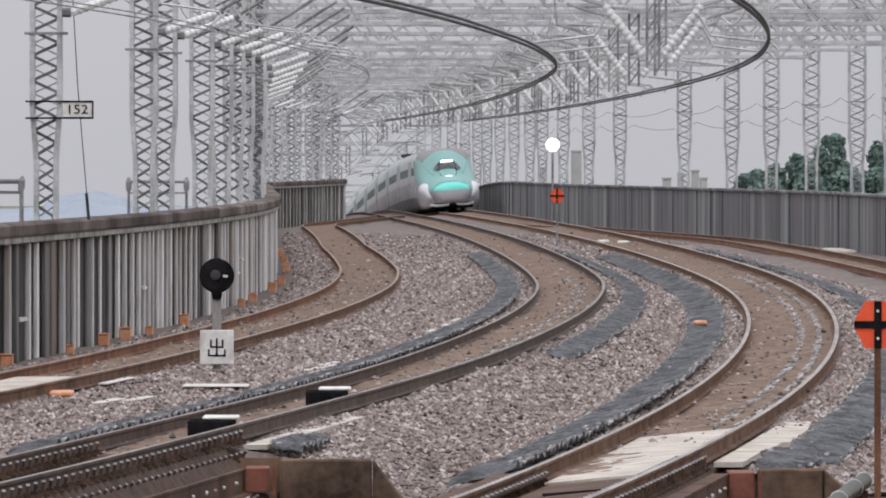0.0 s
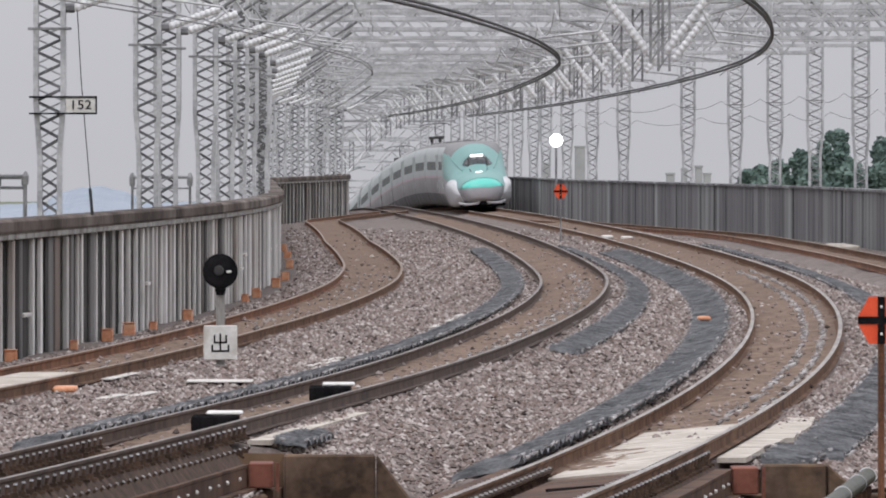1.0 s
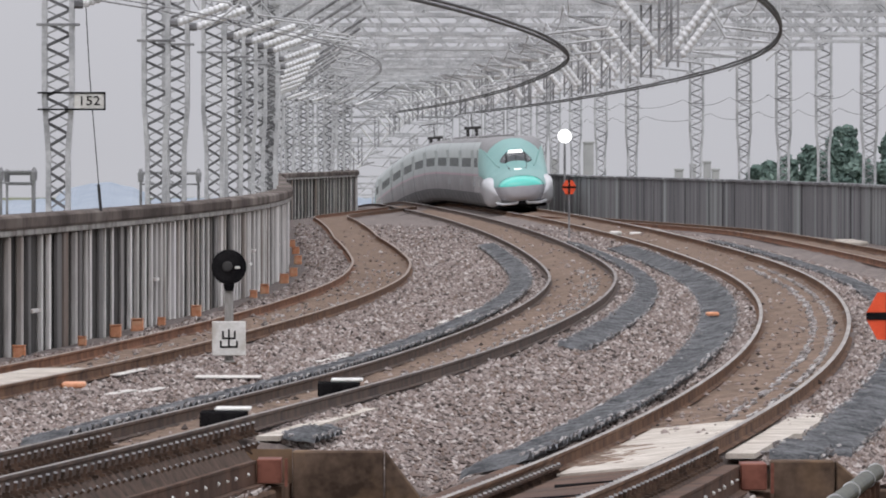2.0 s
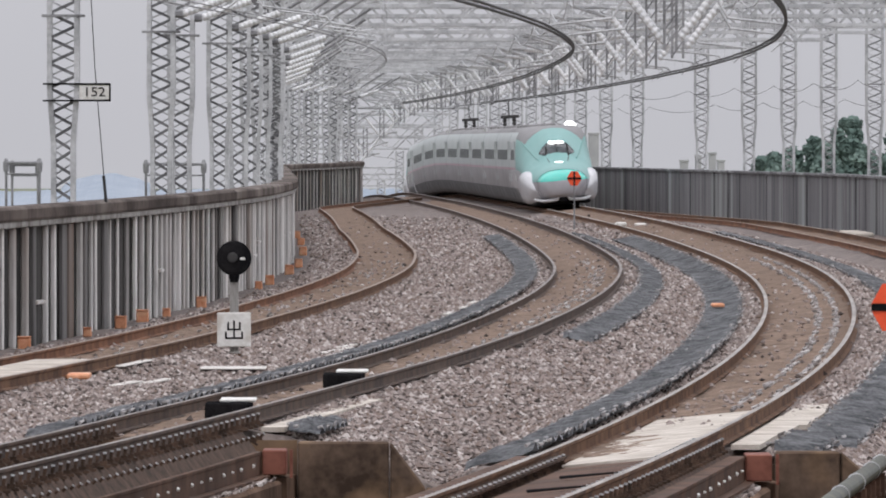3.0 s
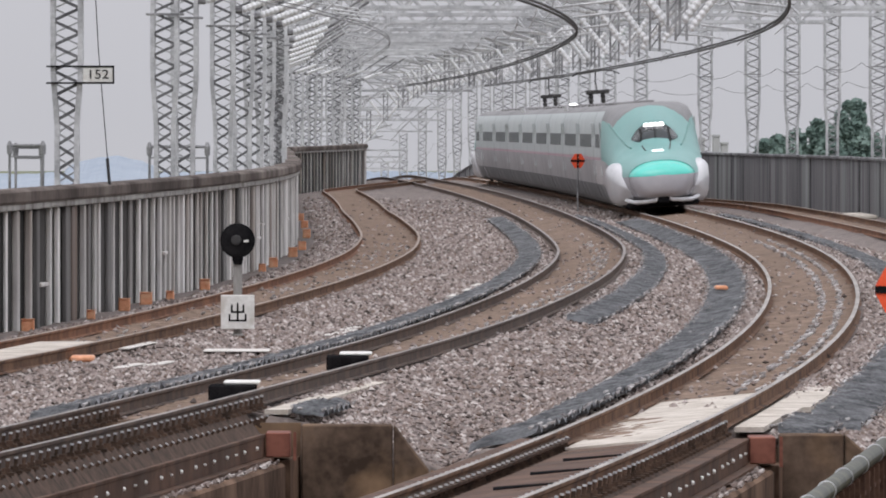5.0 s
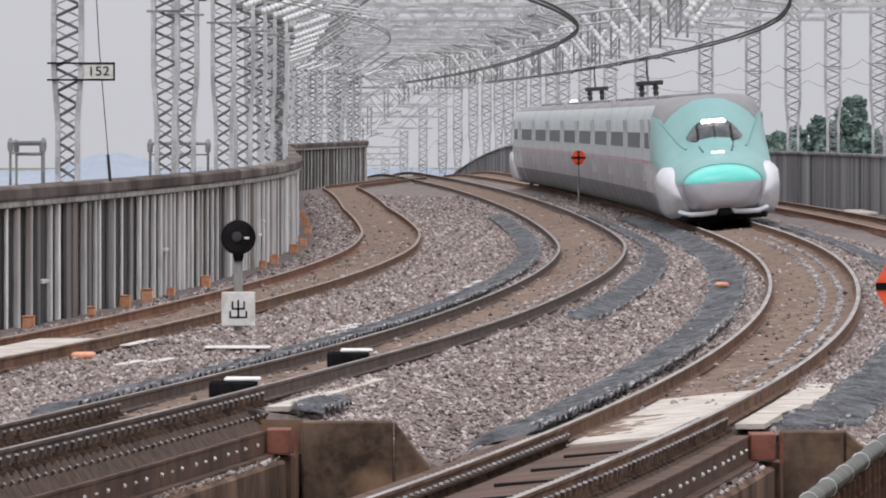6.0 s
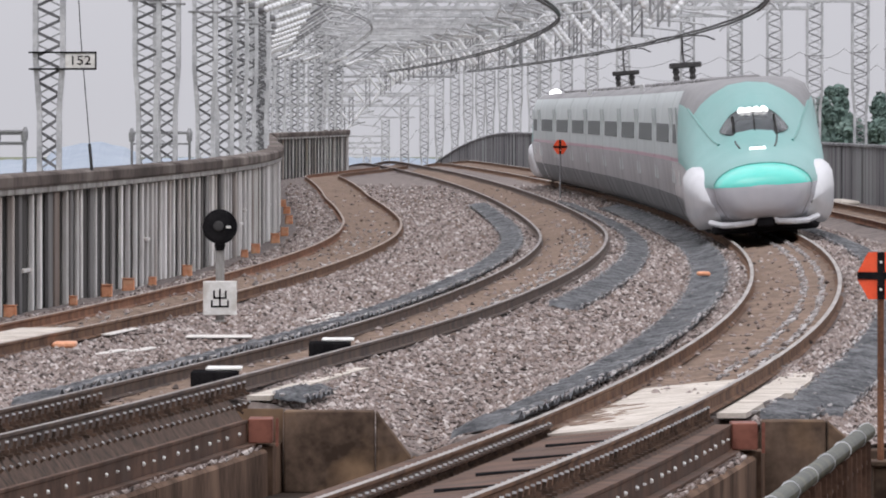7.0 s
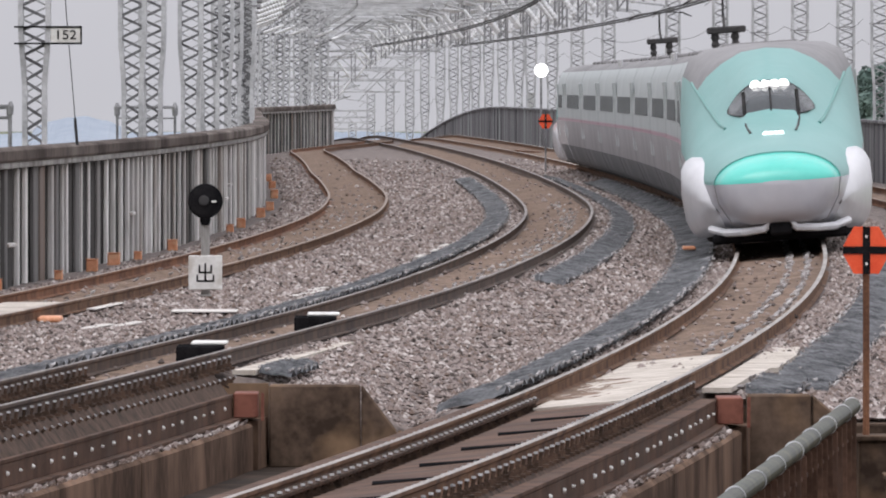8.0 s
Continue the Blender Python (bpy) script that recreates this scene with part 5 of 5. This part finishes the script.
def white_signal(x, y, z):
    e = empty("white_signal_lamp", pose(x, y, -0.3), "round lit white signal lamp on a post", "signal lamp")
    bm = bmesh.new()
    lathe(bm, [(0.06, 0), (0.06, z)], "z", 8)
    part("post", bm, GALV_DARK, e)
    bm = bmesh.new()
    lathe(bm, [(0.12, -0.05), (0.3, -0.1), (0.34, -0.2), (0.3, -0.28), (0.1, -0.33)], "y", 20, (0, 0, z + 0.3))
    part("lamp", bm, SIGNAL_GLOW, e, "glowing white lamp")


white_signal(5.53, 650, 3.7)


def number_plate(y):
    x = mast_left_x(y)
    e = empty("mast_number_sign", pose(x, y - 0.275, 3.76), "white mast sign with the black number 152", "sign")
    bm = bmesh.new()
    box(bm, 0.28, 0.78, -0.02, 0.0, -0.125, 0.125, 0.006)
    part("plate", bm, WHITE_PAINT, e)
    bm = bmesh.new()
    for z in (-0.14, 0.14):
        box(bm, -0.34, 0.8, -0.035, 0.02, z - 0.015, z + 0.015)
    box(bm, 0.78, 0.805, -0.035, 0.02, -0.155, 0.155)
    part("frame", bm, BLACK, e)
    cu = bpy.data.curves.new("number", "FONT")
    cu.body, cu.size, cu.extrude, cu.align_x, cu.align_y = "152", 0.22, 0.004, "CENTER", "CENTER"
    tmp = new("number", cu)
    me = bpy.data.meshes.new_from_object(tmp)
    bpy.data.objects.remove(tmp)
    me.materials.append(BLACK)
    o = new("number", me)
    o.parent = e
    o.matrix_basis = pose(0.53, -0.027, 0, 90, 0, 0) @ Matrix.Diagonal((1.15, 1, 1, 1))


number_plate(LEFT_STATIONS[0])


# guy wire of the first mast
bm = bmesh.new()
tube(bm, [(mast_left_x(219) + 0.3, 219, 6.4), (mast_left_x(219) + 0.42, 219, 4.2), (mast_left_x(219) + 0.61, 219, 1.9)], 0.009, 5)
bar(bm, (mast_left_x(219) + 0.57, 219, 2.35), (mast_left_x(219) + 0.61, 219, 1.9), 0.03, 6)
tagged(link("guy_wire", bm, WIRE), "thin guy wire with a turnbuckle beside a mast", "wire")


def pipe_stand(x, y, w, top, z0=-1.0):
    e = empty("pipe_stand", pose(x, y, z0), "dull steel goal-shaped pipe frame behind the wall", "pipe frame", "pipe frames")
    for s in (-1, 1):
        bm = bmesh.new()
        bar(bm, (s * w / 2, 0, 0), (s * w / 2, 0, top - z0 + 0.05), 0.035, 6)
        lathe(bm, [(0.06, top - z0 - 0.2), (0.07, top - z0), (0.03, top - z0 + 0.1)], "z", 8, (s * w / 2, 0, 0))
        part("post", bm, GALV_DARK, e)
    bm = bmesh.new()
    bar(bm, (-w / 2 - 0.05, 0, top - z0), (w / 2 + 0.05, 0, top - z0), 0.035, 6)
    bar(bm, (-w / 2, 0, top - z0 - 0.25), (w / 2, 0, top - z0 - 0.25), 0.02, 6)
    part("crossbar", bm, GALV_DARK, e)


pipe_stand((279 - 784) / 78.6, 290, 1.3, 2.43)
pipe_stand((10 - 784) / 78.6, 290, 0.75, 2.46)
pipe_stand((10 - 784) / 76 + 0.05, 300, 0.6, 2.4)


# ---- pipe railing and blocks beside the bridge ----
def railing():
    e = empty("pipe_railing", pose(0, 0, 0), "green weathered pipe cover in short lengths on a steel fence", "railing")

    def at(y):
        return 3.97 + (y - 122) * 0.07

    def zat(y):
        return -0.14 - 0.1 * (122 - y) / 24
    y = 84.0
    while y < 122:
        y1 = min(y + 3.6, 122.4)
        bm = bmesh.new()
        bar(bm, (at(y), y + 0.06, zat(y)), (at(y1), y1 - 0.06, zat(y1)), 0.078, 16)
        part("pipe_cover", bm, GREEN_PIPE, e)
        bm = bmesh.new()
        bar(bm, (at(y1), y1 - 0.07, zat(y1)), (at(y1), y1 + 0.07, zat(y1)), 0.085, 16)
        part("collar", bm, GALV, e, "bright joint ring")
        bm = bmesh.new()
        bar(bm, (at(y), y, zat(y) - 0.28), (at(y1), y1, zat(y1) - 0.28), 0.03, 6)
        part("rail", bm, STEEL_BROWN, e)
        y = y1
    y = 84.0
    while y < 122:
        bm = bmesh.new()
        box(bm, -0.035, 0.035, -0.1, 0.1, -1.58, -0.78, 0.01)
        o = part("fence_post", bm, STEEL_BROWN, e)
        o.matrix_basis = pose(at(y) + 0.02, y, zat(y) + 0.7)
        y += 1.15


railing()
for x, y, w, d, h in ((4.36, 122.7, 0.6, 0.9, 0.58), (4.42, 118.5, 0.45, 1.2, 0.33), (4.5, 115, 0.5, 1.4, 0.2), (4.2, 111, 0.45, 1.4, 0.12)):
    bm = bmesh.new()
    box(bm, -w / 2, w / 2, -d / 2, d / 2, 0, h, 0.02)
    box(bm, -w / 2 - 0.03, w / 2 + 0.03, -d / 2 - 0.05, d / 2 + 0.05, h + 0.001, h + 0.05, 0.01)
    o = link("concrete_block", bm, ABUT)
    o.matrix_basis = pose(x, y, -1.05)
    tagged(o, "dark stained concrete step block on the deck", "concrete block", "concrete blocks")


# ---- distance: trees, woods, buildings ----
def tree(x, y, base, height, spread, seed):
    r = random.Random(seed)
    e = empty("tree", pose(x, y, base), "hazed blue-green leafy tree beyond the viaduct", "tree", "trees beyond the wall")
    bm = bmesh.new()
    bar(bm, (0, 0, 0), (0.2, 0, height * 0.55), 0.45, 8, 0.22)
    for k in range(6):
        a = r.uniform(0, 6.28)
        z = height * r.uniform(0.35, 0.55)
        bar(bm, (0.1, 0, z), (spread * 0.5 * math.cos(a), spread * 0.5 * math.sin(a), z + height * 0.25), 0.16, 5, 0.05)
    part("trunk", bm, BARK, e)
    vs, fs = [], []
    for c in range(46):
        a, b = r.uniform(0, 6.28), r.random() ** 0.6
        h = r.uniform(0.3, 0.96)
        rad = spread * (1.0 - max(0, h - 0.55) * 1.6) * b * 0.55
        cx, cy, cz = rad * math.cos(a), rad * math.sin(a), height * h
        cr = spread * r.uniform(0.1, 0.2)
        for _ in range(150):
            p = Vector((r.gauss(0, 1), r.gauss(0, 1), r.gauss(0, 0.8)))
            p = p.normalized() * cr * r.uniform(0.6, 1.1) + Vector((cx, cy, cz))
            d = Vector((r.uniform(-1, 1), r.uniform(-1, 1), r.uniform(-1, 1))).normalized()
            q = d.orthogonal().normalized()
            s = r.uniform(0.14, 0.3)
            n = len(vs)
            vs += [tuple(p + d * s), tuple(p + q * s * 0.6), tuple(p - d * s), tuple(p - q * s * 0.6)]
            fs.append((n, n + 1, n + 2, n + 3))
    me = bpy.data.meshes.new("crown")
    me.from_pydata(vs, [], fs)
    me.materials.append(HAZED_LEAF)
    o = new("crown", me)
    o.parent = e


for k, (px, top, w, y) in enumerate(((1318, 296, 50, 870), (1345, 288, 60, 880), (1375, 290, 70, 900), (1402, 272, 56, 885), (1425, 262, 60, 890), (1448, 246, 60, 895), (1468, 228, 56, 900),
                                     (1492, 244, 60, 885), (1520, 262, 64, 880), (1550, 244, 60, 900), (1582, 240, 70, 890), (1620, 250, 80, 900), (1360, 304, 70, 850), (1440, 296, 80, 850), (1500, 290, 80, 850), (1560, 290, 80, 850))):
    s = LENS / y
    tree((px - 784) / s, y, -14, 2.9 + (285 - top) / s + 14, w / s * 1.35, 20 + k)


def far_ridge(name, y, x0, x1, base, low, high, seed, label):
    """A wooded rise on the horizon: a ragged skyline over gentle slopes."""
    bm = bmesh.new()
    rows = []
    n = int((x1 - x0) / 1.2)
    for k in range(n + 1):
        x = x0 + (x1 - x0) * k / n
        u = math.sin(math.pi * k / n) ** 0.6
        h = low + (high - low) * u * (0.75 + 0.25 * noise.noise((x * 0.02, seed, 0))) + 0.5 * noise.noise((x * 0.25, seed, 3)) + 0.25 * noise.noise((x * 0.9, seed, 6))
        rows.append([bm.verts.new((x, y - 60, base)), bm.verts.new((x, y - 25, base + h * 0.6 + 0.6 * noise.noise((x * 0.5, seed, 9)))), bm.verts.new((x, y, base + h)), bm.verts.new((x, y + 60, base))])
    for a, b in zip(rows, rows[1:]):
        for k in range(3):
            bm.faces.new((a[k], b[k], b[k + 1], a[k + 1]))
    tagged(link(name, bm, FAR_HAZED_LEAF), label, "woods", kind="stuff")


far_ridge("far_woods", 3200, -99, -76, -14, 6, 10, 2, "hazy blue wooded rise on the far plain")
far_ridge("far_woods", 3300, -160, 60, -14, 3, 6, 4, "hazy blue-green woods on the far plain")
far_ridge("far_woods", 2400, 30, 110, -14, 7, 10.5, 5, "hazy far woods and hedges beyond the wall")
for px, top, w, y in ((1180, 318, 14, 2000), (1205, 310, 10, 2000), (1230, 305, 12, 2100), (1245, 318, 12, 2000), (960, 300, 9, 2200), (1020, 270, 18, 2300)):
    s = LENS / y
    bm = bmesh.new()
    h = 2.9 + (285 - top) / s + 14
    ww = w / s
    box(bm, -ww / 2, ww / 2, -4, 4, 0, h, 0.1)
    e = empty("far_building", pose((px - 784) / s, y, -14), "pale distant apartment block in haze", "building", "distant buildings")
    part("wall", bm, FAR_CONC, e)
    bm = bmesh.new()
    box(bm, -ww / 2 - 0.1, ww / 2 + 0.1, -4.1, 4.1, h + 0.002, h + 0.4, 0.05)
    part("roof", bm, FAR_CONC, e)


# ---- the platform on which the camera stands, out of its view ----
bm = bmesh.new()
box(bm, -1.6, 3.2, -9, 12, -1.04, 1.2, 0.03)
box(bm, -1.7, 3.3, -9.1, 12.1, 1.203, 1.27, 0.02)
tagged(link("platform", bm, CONCRETE), "plain grey concrete station platform end", "platform", kind="structure")


# ---- motion: the train runs at 50 to 70 m/s towards the platform ----
def car_pose(y):
    a, b = y - 8.75, y + 8.75
    xa, xb = main_x(a), main_x(b)
    rz = -math.degrees(math.atan((xb - xa) / (b - a)))
    lean = -4.0
    tip = math.degrees(math.atan((fall(b) - fall(a)) / (b - a)))
    return pose((xa + xb) / 2 + 0.02, y, CANT / 2 + (fall(a) + fall(b)) / 2, tip, lean, rz)


def motions():
    for k, car in enumerate(cars):
        rows = []
        for i, front in enumerate(RUN):
            m = car_pose(front + 5.6 + CAR * k)
            if k == 9:
                m = m @ pose(0, 0, 0, 0, 0, 180)
            rows.append((i * 0.5, m))
        walk(car, rows)


# where the headlights are along the line, every half second
RUN = (744, 718.5, 692.5, 665.5, 637.5, 608, 577, 544.5, 510, 474, 437.5, 401, 365, 330.5, 297, 264.5, 232)
motions()
